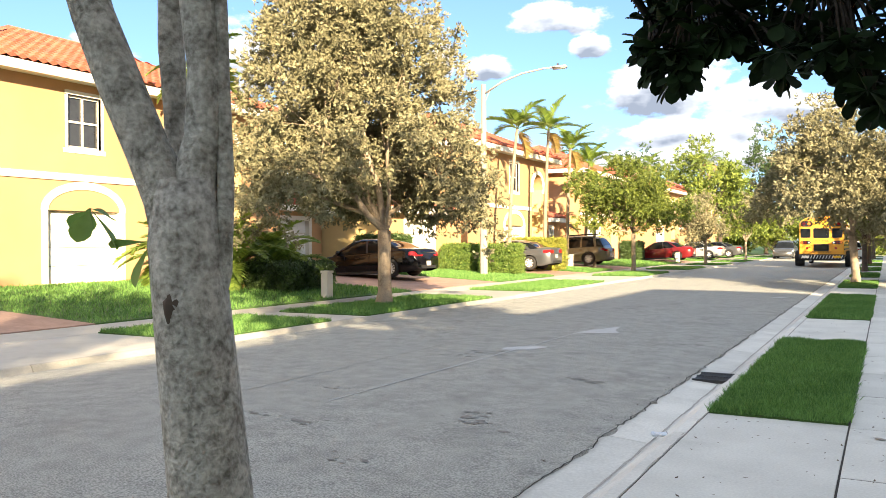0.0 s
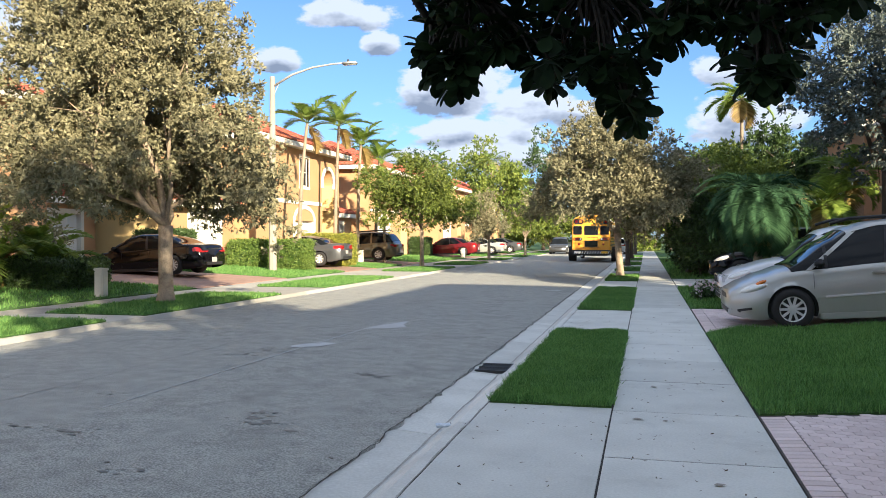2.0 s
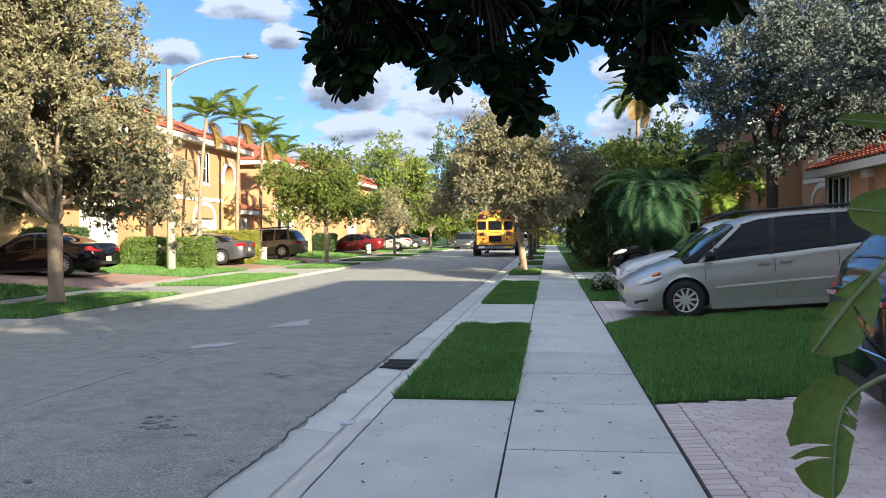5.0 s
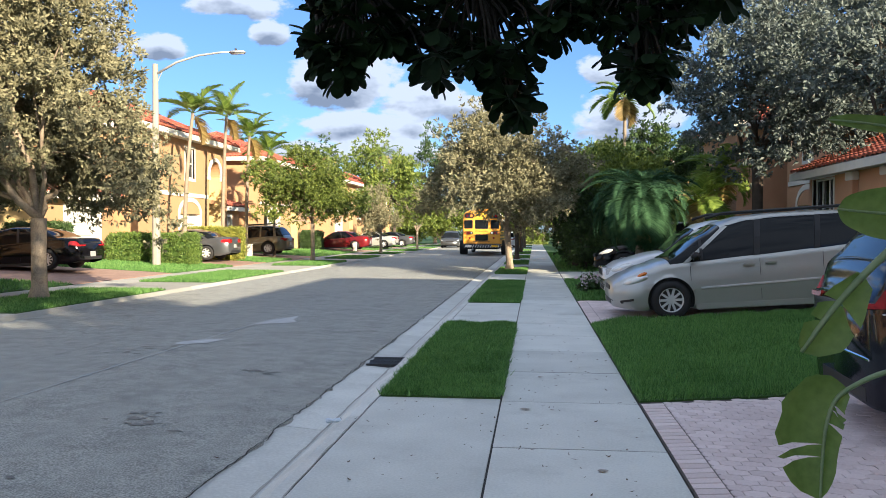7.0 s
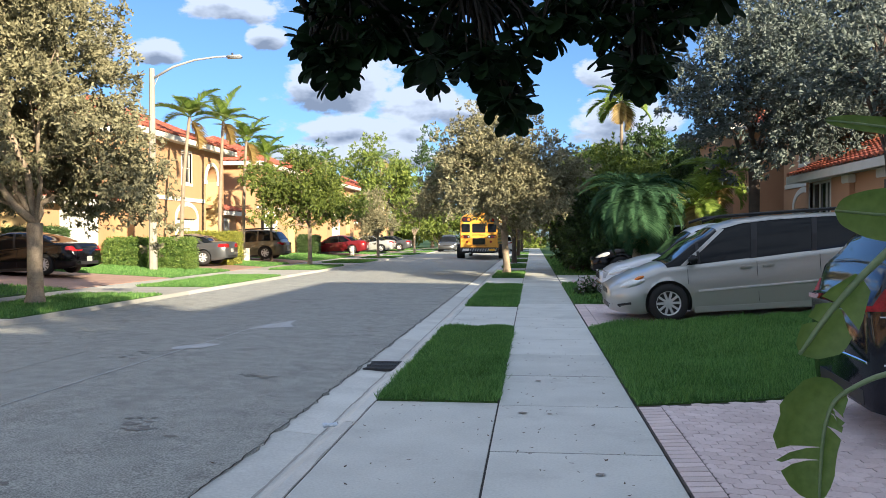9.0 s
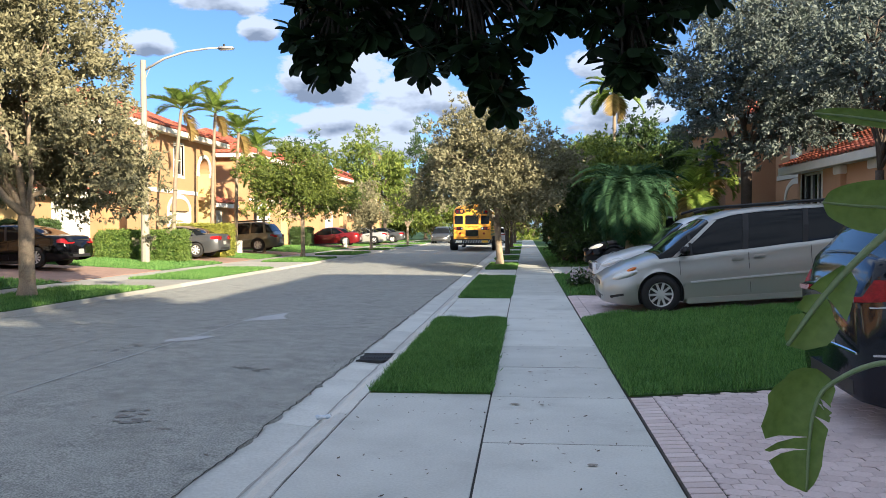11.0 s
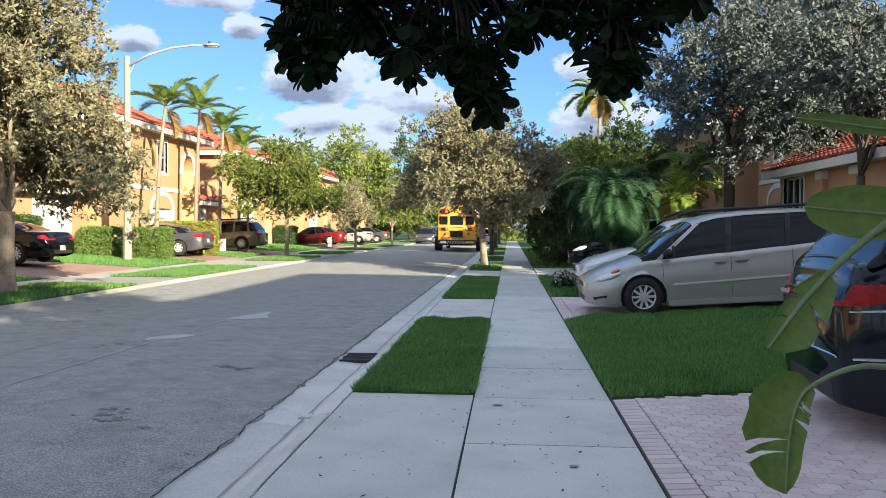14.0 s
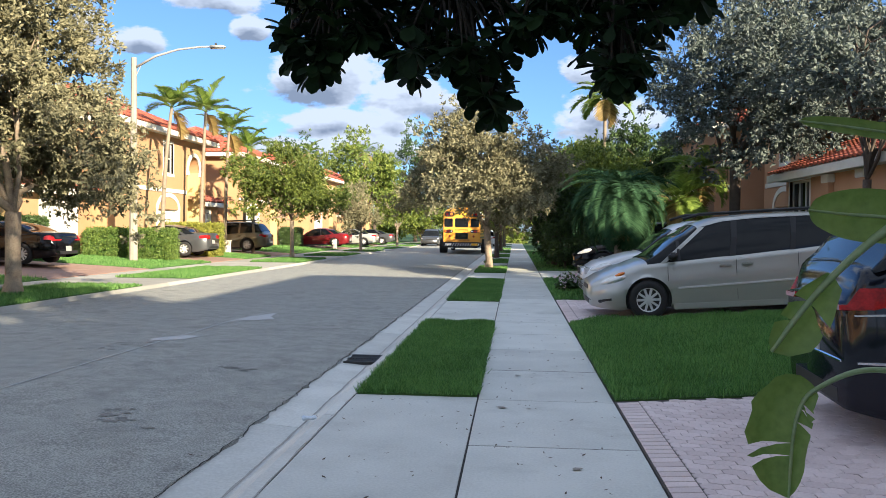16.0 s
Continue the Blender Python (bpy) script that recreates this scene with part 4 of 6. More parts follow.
# two trees outside the view, added and sized only to block the sun
tree("unseen tall tree added to cast shade across the street", (5.5, -2.4), 10.7, 4.8, (4.6, 4.4, 2.8), 13000, 0.24, LEAF_D, BARK_D, 31, 0.2, 16, 420, 0.3)
tree("unseen tall tree added to cast shade across the street", (3.4, -13.0), 13.0, 3.5, (5.0, 4.6, 4.2), 14000, 0.24, LEAF_D, BARK_D, 32, 0.2, 16, 420, 0.3)
tree("leaning tree among dark shrubs beside the sidewalk", (1.75, 37.0), 4.6, 3.0, (1.7, 1.7, 1.3), 14000, 0.14, LEAF_G, BARK_D, 33, 0.1, 10, 300, 0.18, lean=(-1.5, 0.2))
for i, (x, y, hh, w) in enumerate([(4.0, 36.5, 6.2, 2.4), (5.6, 39.5, 6.6, 2.6), (3.2, 41.5, 6.0, 2.3), (4.6, 47.0, 7.0, 2.8), (2.6, 35.0, 3.4, 1.3)]):
    tree("dense dark green shrubby tree beside the sidewalk", (x, y), hh, 0.7, (w, w, hh / 2 - 0.15), 26000, 0.17, LEAF_D if i in (1, 4) else LEAF_G, BARK_D, 40 + i, 0.10, 14, 420, 0.22)
for i, (x, y, hh, w) in enumerate([(-13, 108, 12, 5), (-21, 104, 11, 5), (-7, 118, 12.5, 5.5), (-1, 125, 11, 5), (5, 112, 10, 5), (11, 100, 9.5, 4.5), (-29, 110, 11, 5.5), (-15, 88, 8.5, 3.2), (7, 84, 8, 3.6),
                                   (-36, 96, 10, 5), (-45, 84, 9.5, 5), (-34, 62, 9, 4), (-32, 20, 9, 4.5), (-34, 2, 9, 4.5), (-3.5, 150, 12, 6), (-11, 150, 12, 6)]):
    tree("large green tree closing the end of the street" if y > 80 else "green tree behind the townhouses", (x, y), hh * (1.3 if y > 80 else 1), 2.2, (w, w, hh * (0.65 if y > 80 else 0.5) - 0.6), 9000, 0.36, LEAF_G if i % 3 else LEAF_D, BARK_D, 60 + i, 0.2, 14, 380, 0.4)


def frond(L, rand, arch=0.9, leaflets=26, ll=0.5, w=0.045, lift=0.9, vee=0.5, tri=None):
    """A feather frond from the origin along +x: (rib points, leaflet vertices, faces)."""
    r = random.Random(rand)
    rib = []
    for i in range(9):
        k = i / 8
        ang = lift - arch * k * 1.5
        rib.append(Vector((0, 0, 0)) if i == 0 else rib[-1] + Vector((math.cos(ang), 0, math.sin(ang))) * L / 8)
    V, F = [], []
    for j in range(leaflets):
        k = 0.16 + 0.84 * j / leaflets
        a = k * 8
        i = min(int(a), 7)
        p = rib[i].lerp(rib[i + 1], a - i)
        t = (rib[i + 1] - rib[i]).normalized()
        nrm = Vector((-t.z, 0, t.x))
        ln = ll * math.sin(math.pi * min(0.98, 0.25 + 0.75 * k)) ** 0.7 * r.uniform(0.85, 1.15)
        for s in (-1, 1):
            d = (t * 0.65 + Vector((0, s, 0)) * 0.85 + nrm * vee * r.uniform(0.4, 1)).normalized()
            mid = p + d * ln * 0.5
            tip = p + d * ln + Vector((0, 0, -0.22 * ln))
            b = len(V)
            V += [p - t * w * 0.5, p + t * w * 0.5, mid + t * w * 0.55, mid - t * w * 0.55, tip]
            F += [(b, b + 1, b + 2, b + 3), (b + 3, b + 2, b + 4)]
    return rib, V, F


def palm(label, at, height, L, n, rand, trunk_r=0.09, mat_f=None, ll=0.45, dry=3, arch=0.9, droop=1.0, lean=(0, 0), leaflets=32, w=0.07):
    r = random.Random(rand)
    t = thing("palm_tree", label, "palm", at=(at[0], at[1], rise(at[0])))
    top = Vector((lean[0], lean[1], height))
    rings = [(lean[0] * k * k, lean[1] * k * k, height * k - (0.1 if k == 0 else 0)) for k in [i / 14 for i in range(15)]]
    part("trunk", tube(rings, [trunk_r * (1.35 - 0.5 * i / 14) * (1.04 if i % 2 else 0.97) for i in range(15)], 10), PALM_T, t, smooth=True)
    for i in range(n + dry):
        old = i >= n
        lift = r.uniform(-0.9, -0.4) if old else 1.35 - 1.5 * droop * (i / n) + r.uniform(-0.12, 0.12)
        rib, V, F = frond(L * r.uniform(0.85, 1.1) * (0.8 if old else 1), rand * 100 + i, arch * r.uniform(0.8, 1.2), leaflets, ll, w, lift)
        bm = tube(rib, [0.022 * (1 - 0.85 * k / 8) for k in range(9)], 4)
        me_v = [bm.verts.new(p) for p in V]
        for q in F:
            bm.faces.new([me_v[k] for k in q])
        f = part("frond", bm, FROND_Y if old else (mat_f or FROND), t, "dry yellow-brown frond" if old else "")
        f.matrix_local = Matrix.Translation(top) @ pose(0, 0, 0, 0, 0, i * 137.5 + r.uniform(-12, 12))
    return t


PL = "tall slender palm with feathery fronds in front of a townhouse"
palm(PL, (-15.6, 35.6), 6.7, 1.9, 11, 1, 0.08, arch=0.62, droop=0.75, ll=0.6, w=0.05, leaflets=36, dry=1, lean=(0.3, 0.3))
palm(PL, (-15.6, 40.2), 7.1, 1.9, 11, 2, 0.08, arch=0.62, droop=0.75, ll=0.6, w=0.05, leaflets=36, dry=1, lean=(0.3, -0.2))
palm(PL, (-15.6, 43.6), 6.6, 1.9, 11, 3, 0.08, arch=0.62, droop=0.75, ll=0.6, w=0.05, leaflets=36, dry=1, lean=(0.1, 0.3))
palm(PL, (-15.6, 46.8), 6.0, 1.9, 11, 4, 0.08, arch=0.62, droop=0.75, ll=0.6, w=0.05, leaflets=36, dry=1, lean=(0.2, 0.1))
palm(PL, (-14.8, 46.0), 4.7, 1.6, 12, 5, 0.07)
palm("slender sunlit palm rising above dark shrubs", (4.1, 39.0), 7.6, 1.8, 15, 6, 0.08, dry=2, arch=0.8, ll=0.55)
palm("short bushy date palm with deep green arching fronds", (2.95, 24.0), 2.5, 1.85, 80, 7, 0.10, FROND_D, ll=0.46, dry=12, arch=1.3, droop=1.25, leaflets=56, w=0.02)
palm("light green palm in front of the shaded house", (6.4, 29.6), 3.4, 1.7, 22, 8, 0.09, ll=0.5, w=0.045, droop=1.1)
palm("young palm beside the shaded house", (5.5, 28.4), 2.4, 1.5, 20, 9, 0.08, ll=0.5, w=0.045, droop=1.1)
for i, (x, y, hh) in enumerate([(-18.9, 19.3, 6.6), (-18.3, 17.6, 1.0), (-17.6, 19.4, 1.3), (-17.4, 17.0, 0.8), (-16.8, 18.6, 0.7), (-16.4, 20.0, 0.5), (-17.2, 20.6, 0.9)]):
    palm("clump of feathery palm fronds beside a driveway", (x, y), hh, 1.9, 13, 20 + i, 0.08, ll=0.5)
for i, (x, y, hh) in enumerate([(-24, 95, 10), (-18, 98, 10.5), (-27, 90, 9.5), (-12, 112, 11.5), (6, 90, 9)]):
    palm("distant palm above the trees", (x, y), hh, 2.6, 11, 30 + i, 0.14, ll=0.8, w=0.1, leaflets=14)


def hedge(label, x0, x1, y0, y1, h, leafmat, rand, n=9000, size=0.09):
    z = rise((x0 + x1) / 2)
    r = np.random.default_rng(rand)
    t = thing("hedge", label, "hedge", at=((x0 + x1) / 2, (y0 + y1) / 2, z))
    w, d = (x1 - x0) / 2, (y1 - y0) / 2
    part("core", box(-w + 0.1, w - 0.1, -d + 0.1, d - 0.1, -0.05, h - 0.1, 0.05), leafmat, t)
    c = r.uniform(-1, 1, (900, 3)) * [w, d, h / 2] + [0, 0, h / 2]
    k = r.integers(0, 5, 900)
    c[k == 0, 2] = h
    c[k == 1, 1], c[k == 2, 1], c[k == 3, 0], c[k == 4, 0] = -d, d, w, -w
    part("foliage", leaf_cloud(n * 2, c, 0.06, size, rand), leafmat, t)["kind"] = "stuff"


hedge("clipped green hedge between two driveways", -17.9, -14.35, 33.2, 34.3, 1.2, LEAF_H, 1, 16000)
hedge("golden green clipped hedge in front of the townhouse", -17.2, -14.4, 39.0, 39.9, 1.5, LEAF_HY, 2, 14000)
hedge("low dark green shrub under palm fronds", -16.6, -14.9, 18.4, 20.6, 0.75, LEAF_D, 8, 9000)
hedge("dark green shrub beside a garage", -19.6, -17.6, 28.9, 29.9, 1.5, LEAF_D, 3, 9000)
for i, (x, y, hh, w) in enumerate([(2.0, 33.2, 2.2, 1.1), (2.6, 34.6, 2.8, 1.3), (1.8, 36.2, 2.4, 1.1), (2.2, 38.5, 3.0, 1.4), (3.6, 33.0, 2.4, 1.2)]):
    tree("low dark green shrub beside the sidewalk", (x, y), hh, 0.25, (w, w, hh / 2 - 0.05), 9000, 0.12, LEAF_D, BARK_D, 120 + i, 0.04, 12, 300, 0.14)
for i in range(13):
    x = -34 + i * 4.6
    tree("dense shrubbery closing the end of the street", (x, 104 + 7 * math.sin(i * 2.3)), 4.6 + math.sin(i * 1.7), 0.3, (3.9, 2.8, 2.5), 8000, 0.32, LEAF_G if i % 3 else LEAF_D, BARK_D, 140 + i, 0.1, 12, 260, 0.3)
hedge("low dark shrub in front of the shaded house", 3.6, 5.6, 26.8, 27.6, 1.2, LEAF_D, 5, 8000)
hedge("small round dark green bush beside a far driveway", -17.3, -16.0, 60.2, 61.4, 1.3, LEAF_D, 6, 5000, 0.12)

# near tree on the verge, its limbs reaching over the sidewalk
near = thing("verge_tree", "smooth grey-barked tree forking low beside the street", "tree", at=(-0.98, 1.02, 0))
r = random.Random(5)
bm = bmesh.new()
tube([(0.05, -0.04, -0.1), (0.035, -0.04, 0.06), (0.01, -0.04, 0.3), (-0.01, -0.045, 0.7), (-0.026, -0.053, 1.08), (-0.052, -0.063, 1.34), (-0.064, -0.068, 1.50), (-0.068, -0.07, 1.60)], [0.125, 0.09, 0.078, 0.070, 0.066, 0.063, 0.058, 0.05], 20, bm)
for p, q in [([(-0.07, -0.07, 1.50), (-0.09, -0.08, 1.575), (-0.12, -0.095, 1.65), (-0.166, -0.12, 1.775), (-0.198, -0.137, 1.867), (-0.22, -0.147, 1.95), (-0.40, -0.25, 2.5)], [0.045, 0.042, 0.037, 0.036, 0.037, 0.036, 0.026]),
             ([(-0.062, -0.068, 1.50), (-0.055, -0.062, 1.59), (-0.04, -0.054, 1.673), (-0.038, -0.053, 1.784), (-0.046, -0.056, 1.894), (-0.048, -0.056, 1.97), (0.0, 0.1, 2.55)], [0.044, 0.036, 0.030, 0.029, 0.031, 0.031, 0.024]),
             ([(-0.10, -0.02, 1.48), (-0.147, 0.0, 1.627), (-0.154, -0.002, 1.726), (-0.163, -0.005, 1.845), (-0.167, -0.006, 1.963), (0.06, 0.38, 2.55)], [0.03, 0.024, 0.022, 0.022, 0.022, 0.026]),
             ([(-0.035, -0.05, 1.36), (-0.014, -0.042, 1.452), (-0.009, -0.038, 1.591), (-0.012, -0.04, 1.756), (-0.015, -0.04, 1.931), (0.2, 0.3, 2.5)], [0.02, 0.016, 0.014, 0.012, 0.012, 0.014])]:
    tube(p, q, 14, bm)
for v in bm.verts:
    k = noise.noise(v.co * 9) * 0.006 + noise.noise(v.co * 30) * 0.002
    v.co += Vector((v.co.x, v.co.y, 0)).normalized() * k if (v.co.x or v.co.y) else Vector()
part("trunk", bm, BARK_N, near, smooth=True)
for kx, ky, kz, ks in ((-0.036, -0.116, 1.395, 1.25), (-0.014, -0.112, 1.243, 0.85), (-0.050, -0.108, 1.29, 0.4), (-0.045, -0.110, 1.265, 0.45), (-0.062, -0.098, 1.255, 0.35), (-0.005, -0.112, 1.19, 0.3)):
    kn = bmesh.new()
    bmesh.ops.create_uvsphere(kn, u_segments=12, v_segments=8, radius=0.019)
    for v in kn.verts:
        v.co *= 1 + 0.35 * noise.noise(v.co * 90 + Vector((kz * 50, 0, 0)))
    knot = part("knot", kn, BARK_D, near, "dark knot scar", smooth=True)
    knot.matrix_local = pose(kx, ky, kz, 0, 0, 38) @ Matrix.Diagonal((0.9 * ks, 0.25 * ks, 1.1 * ks * (1 if ks > 1 else 0.6), 1))

# ---- vehicles ----
def wheel(parent, x, side, y, r, w=0.22, spokes=7, hub=None):
    """A wheel standing on z = 0 of its car; side +1 or -1 gives the way that it faces."""
    t = bmesh.new()
    n = 36
    prof = [(r * 0.62, 0.0), (r * 0.66, -0.012), (r * 0.93, -0.006), (r, 0.03), (r, w - 0.03), (r * 0.93, w), (r * 0.6, w)]
    rings = [[t.verts.new((ra * math.cos(a), d, ra * math.sin(a))) for a in [k * math.tau / n for k in range(n)]] for ra, d in prof]
    for a, b in zip(rings, rings[1:]):
        for k in range(n):
            t.faces.new((a[k], a[(k + 1) % n], b[(k + 1) % n], b[k]))
    place = Matrix.Translation((x, side * y, r)) @ (Matrix.Rotation(math.pi, 4, "Z") if side > 0 else Matrix.Identity(4))
    ty = part("wheel", t, TYRE, parent, smooth=True)
    ty.matrix_local = place
    rim = disc(r * 0.63, 0.03, 32)
    for v in rim.verts:
        v.co.y += 0.085
    part("rim_dish", rim, BLACKP, ty)
    s = bmesh.new()
    for k in range(spokes):
        b = box(r * 0.10, r * 0.60, 0.012, 0.05, -r * 0.6 / spokes, r * 0.6 / spokes, 0.008)
        me = bpy.data.meshes.new("tmp")
        bmesh.ops.transform(b, matrix=Matrix.Rotation(k * math.tau / spokes, 4, "Y"), verts=b.verts)
        b.to_mesh(me)
        b.free()
        s.from_mesh(me)
        bpy.data.meshes.remove(me)
    n = 32
    rr = [[s.verts.new((q * math.cos(k * math.tau / n), d, q * math.sin(k * math.tau / n))) for k in range(n)] for q, d in ((r * 0.66, 0.0), (r * 0.58, 0.01), (r * 0.57, 0.07))]
    for a, b in zip(rr, rr[1:]):
        for k in range(n):
            s.faces.new((a[k], a[(k + 1) % n], b[(k + 1) % n], b[k]))
    part("rim", s, hub or RIM, ty, "alloy wheel rim")
    cap = disc(r * 0.16, 0.05, 16, 0.006)
    for v in cap.verts:
        v.co.y += 0.045
    part("hub_cap", cap, hub or RIM, ty)


def interp(tab, x):
    if x <= tab[0][0]:
        return tab[0][1]
    for (a, p), (b, q) in zip(tab, tab[1:]):
        if x <= b:
            k = (x - a) / (b - a)
            k = k * k * (3 - 2 * k) * 0.5 + k * 0.5
            return p + (q - p) * k
    return tab[-1][1]


def car(label, at, turn, L, W, deck, roof, wheels, r, colour, tilt=0.0, category="car", rails=False, handles=True, spokes=7, hub=None, ground=0.17, pillars=(), tail="band", moulding=None, name="car", tail_z=0.20, seams=(0.62, -0.45), grips=(0.05, -0.95), bulge=0.0, rise_m=0.0, tail_top=0.075):
    """A parked car: nose at +x of its own frame. deck: table of (x, z) of the bonnet, belt and boot line; roof: table of (x, z) of the glasshouse; wheels: their x."""
    c = thing(name, label, category, at=at, turn=turn, tilt=tilt)
    hw = W / 2
    x0, x1 = -L / 2, L / 2
    ns = int(L / 0.045)
    xs = [x0 + L * i / ns for i in range(ns + 1)]
    bm = bmesh.new()
    rings = []
    for x in xs:
        e = min(x - x0, x1 - x)
        pinch = 1 - 0.20 * max(0, 1 - e / 0.55) ** 2.2
        low = ground + 0.10 * max(0, 1 - e / 0.5) ** 1.5
        top = interp(deck, x)
        nose = min(1.0, max(0.0, (x - roof[-1][0] + 0.5) / 0.5)) * min(1.0, e / 0.3)
        h = hw * pinch
        side = [(h * 0.93, low), (h * 0.975, low + 0.05)]
        m = 13
        for i in range(m + 1):
            k = i / m
            z = low + 0.09 + (top - 0.07 - low - 0.09) * k
            side.append((h * (0.985 + 0.025 * math.sin(math.pi * min(1, k * 1.15)) - 0.05 * max(0, k - 0.6) ** 1.3 * 2), z))
        b = side[-1][0]
        side += [(b - 0.03, top - 0.025), (b - 0.10, top), (b * 0.55, top + 0.02 + bulge * 0.8 * nose), (0, top + 0.028 + bulge * nose)]
        ring = [(-y, z) for y, z in side] + [(y, z) for y, z in side[::-1][1:]]
        rings.append([bm.verts.new((x, y, z)) for y, z in ring])
    for a, b in zip(rings, rings[1:]):
        for k in range(len(a) - 1):
            bm.faces.new((a[k], b[k], b[k + 1], a[k + 1]))
    bm.faces.new(rings[0])
    bm.faces.new(rings[-1][::-1])
    R = r + 0.055
    for v in bm.verts:
        for wx in wheels:
            d = math.hypot(v.co.x - wx, v.co.z - r)
            if abs(v.co.y) > hw * 0.7 and R - 0.045 < d < R + 0.03 and v.co.z > ground - 0.01 and d > 0:
                v.co.x, v.co.z = wx + (v.co.x - wx) * R / d, r + (v.co.z - r) * R / d
    gone = [f for f in bm.faces if any(math.hypot(f.calc_center_median().x - wx, f.calc_center_median().z - r) < R - 0.004 for wx in wheels) and abs(f.calc_center_median().y) > hw * 0.7]
    bmesh.ops.delete(bm, geom=gone, context="FACES")
    part("body", bm, colour, c, smooth=True)
    part("underbody", box(wheels[1] - 0.55, wheels[0] + 0.5, -hw * 0.86, hw * 0.86, ground + 0.02, min(0.70, interp(deck, wheels[0] + 0.55) - 0.1)), BLACKP, c)
    # glasshouse
    g0, g1 = roof[0][0], roof[-1][0]
    gn = 44
    gb, rings = bmesh.new(), []
    for i in range(gn + 1):
        x = g0 + (g1 - g0) * i / gn
        zb, zt = interp(deck, x) - 0.03, interp(roof, x)
        k = max(0.0, (zt - zb)) / 0.62
        b = hw * 0.93
        t = b - 0.20 * min(k, 1.1)
        pts = [(b, zb), (b - (b - t) * 0.5, zb + (zt - zb) * 0.52), (t, zb + (zt - zb) * 0.90), (t - 0.09, zt - 0.012), (t * 0.5, zt + 0.012), (0, zt + 0.02)]
        ring = [(-y, z) for y, z in pts] + [(y, z) for y, z in pts[::-1][1:]]
        rings.append([(x, y, z) for y, z in ring])
    vr = [[gb.verts.new(p) for p in q] for q in rings]
    for a, b in zip(vr, vr[1:]):
        for k in range(len(a) - 1):
            gb.faces.new((a[k], b[k], b[k + 1], a[k + 1]))
    gb.faces.new(vr[0])
    gb.faces.new(vr[-1][::-1])
    part("glasshouse", gb, CGLASS, c, "dark tinted windows", smooth=True)
    zmax = max(z for _, z in roof)
    # roof skin: the upper cells, a little proud
    rb = bmesh.new()
    sk = []
    for q in rings:
        if q[5][2] > zmax - 0.16:
            sk.append([rb.verts.new((p[0], p[1] * 1.004, p[2] + 0.006)) for p in q[2:9]])
    for a, b in zip(sk, sk[1:]):
        for k in range(len(a) - 1):
            rb.faces.new((a[k], b[k], b[k + 1], a[k + 1]))
    part("roof", rb, colour, c, smooth=True)

    def pillar(xa, xb, wd, material):
        for s in (-1, 1):
            bm = bmesh.new()
            i0 = min(range(gn + 1), key=lambda i: abs(rings[i][0][0] - xa))
            i1 = min(range(gn + 1), key=lambda i: abs(rings[i][0][0] - xb))
            col = 0 if s < 0 else 10
            step = 1 if s < 0 else -1
            pts = [Vector(rings[i0][col]), Vector(rings[i0][col]).lerp(Vector(rings[i1][col + 2 * step]), 0.52), Vector(rings[i1][col + 2 * step])]
            pts[1].y = s * (abs(pts[1].y) + 0.022)
            vs = []
            for p in pts:
                for dx in (-wd / 2, wd / 2):
                    for dy in (0.007, -0.03):
                        vs.append(bm.verts.new((p.x + dx, p.y + s * dy, p.z)))
            for j in (0, 4):
                bm.faces.new((vs[j], vs[j + 2], vs[j + 6], vs[j + 4]))
                bm.faces.new((vs[j + 1], vs[j], vs[j + 4], vs[j + 5]))
                bm.faces.new((vs[j + 2], vs[j + 3], vs[j + 7], vs[j + 6]))
            bmesh.ops.recalc_face_normals(bm, faces=bm.faces)
            part("pillar", bm, material, c)

    for xa, xb, wd, own in pillars:
        pillar(xa, xb, wd, colour if own else BLACKP)
    for wx in wheels:
        for s in (-1, 1):
            wheel(c, wx, s, hw - 0.005, r, spokes=spokes, hub=hub)
    top_n = interp(deck, x1 - 0.25)
    for s in (-1, 1):
        bm = bmesh.new()
        bmesh.ops.create_uvsphere(bm, u_segments=14, v_segments=8, radius=1.0)
        hl = part("headlight", bm, CLEAR_L, c, "clear headlight", smooth=True)
        hl.matrix_local = Matrix.Translation((x1 - 0.36, s * hw * 0.865, top_n - 0.075)) @ Matrix.Rotation(s * radians(-20), 4, "Z") @ Matrix.Rotation(radians(16), 4, "Y") @ Matrix.Diagonal((0.28, 0.10, 0.085, 1))
        zt = interp(deck, x0 + 0.15)
        # tail light wrapped round the corner
        edge = [(x0 - 0.014, hw * 0.80 * 0.97 - 0.30 * (1 - k / 4) + 0.004) for k in range(5)]
        edge += [(x0 + d, hw * (1 - 0.20 * max(0, 1 - d / 0.55) ** 2.2) * 0.97 + 0.014) for d in (0.03, 0.10, 0.18, 0.26, 0.34)]
        bm, cols = bmesh.new(), []
        for k, (ex, ey) in enumerate(edge):
            zh = min(zt - tail_top, interp(deck, max(ex, x0 + 0.01)) - 0.02) - (0.03 if k in (0, 9) else 0.0)
            zl = zt - 0.05 - tail_z + (0.03 if k in (0, 9) else 0.0)
            cols.append([bm.verts.new(p) for p in ((ex + 0.03, s * (ey - 0.04), zl), (ex, s * ey, zl), (ex, s * ey, max(zh, zl + 0.02)), (ex + 0.03, s * (ey - 0.04), max(zh, zl + 0.02)))])
        for a, b in zip(cols, cols[1:]):
            for k in range(3):
                bm.faces.new((a[k], a[k + 1], b[k + 1], b[k]))
        bm.faces.new(cols[0]), bm.faces.new(cols[-1])
        bmesh.ops.recalc_face_normals(bm, faces=bm.faces)
        part("tail_light", bm, RED_L, c, "red tail light")
        mr = box(-0.07, 0.07, 0, 0.2, -0.06, 0.08, 0.035)
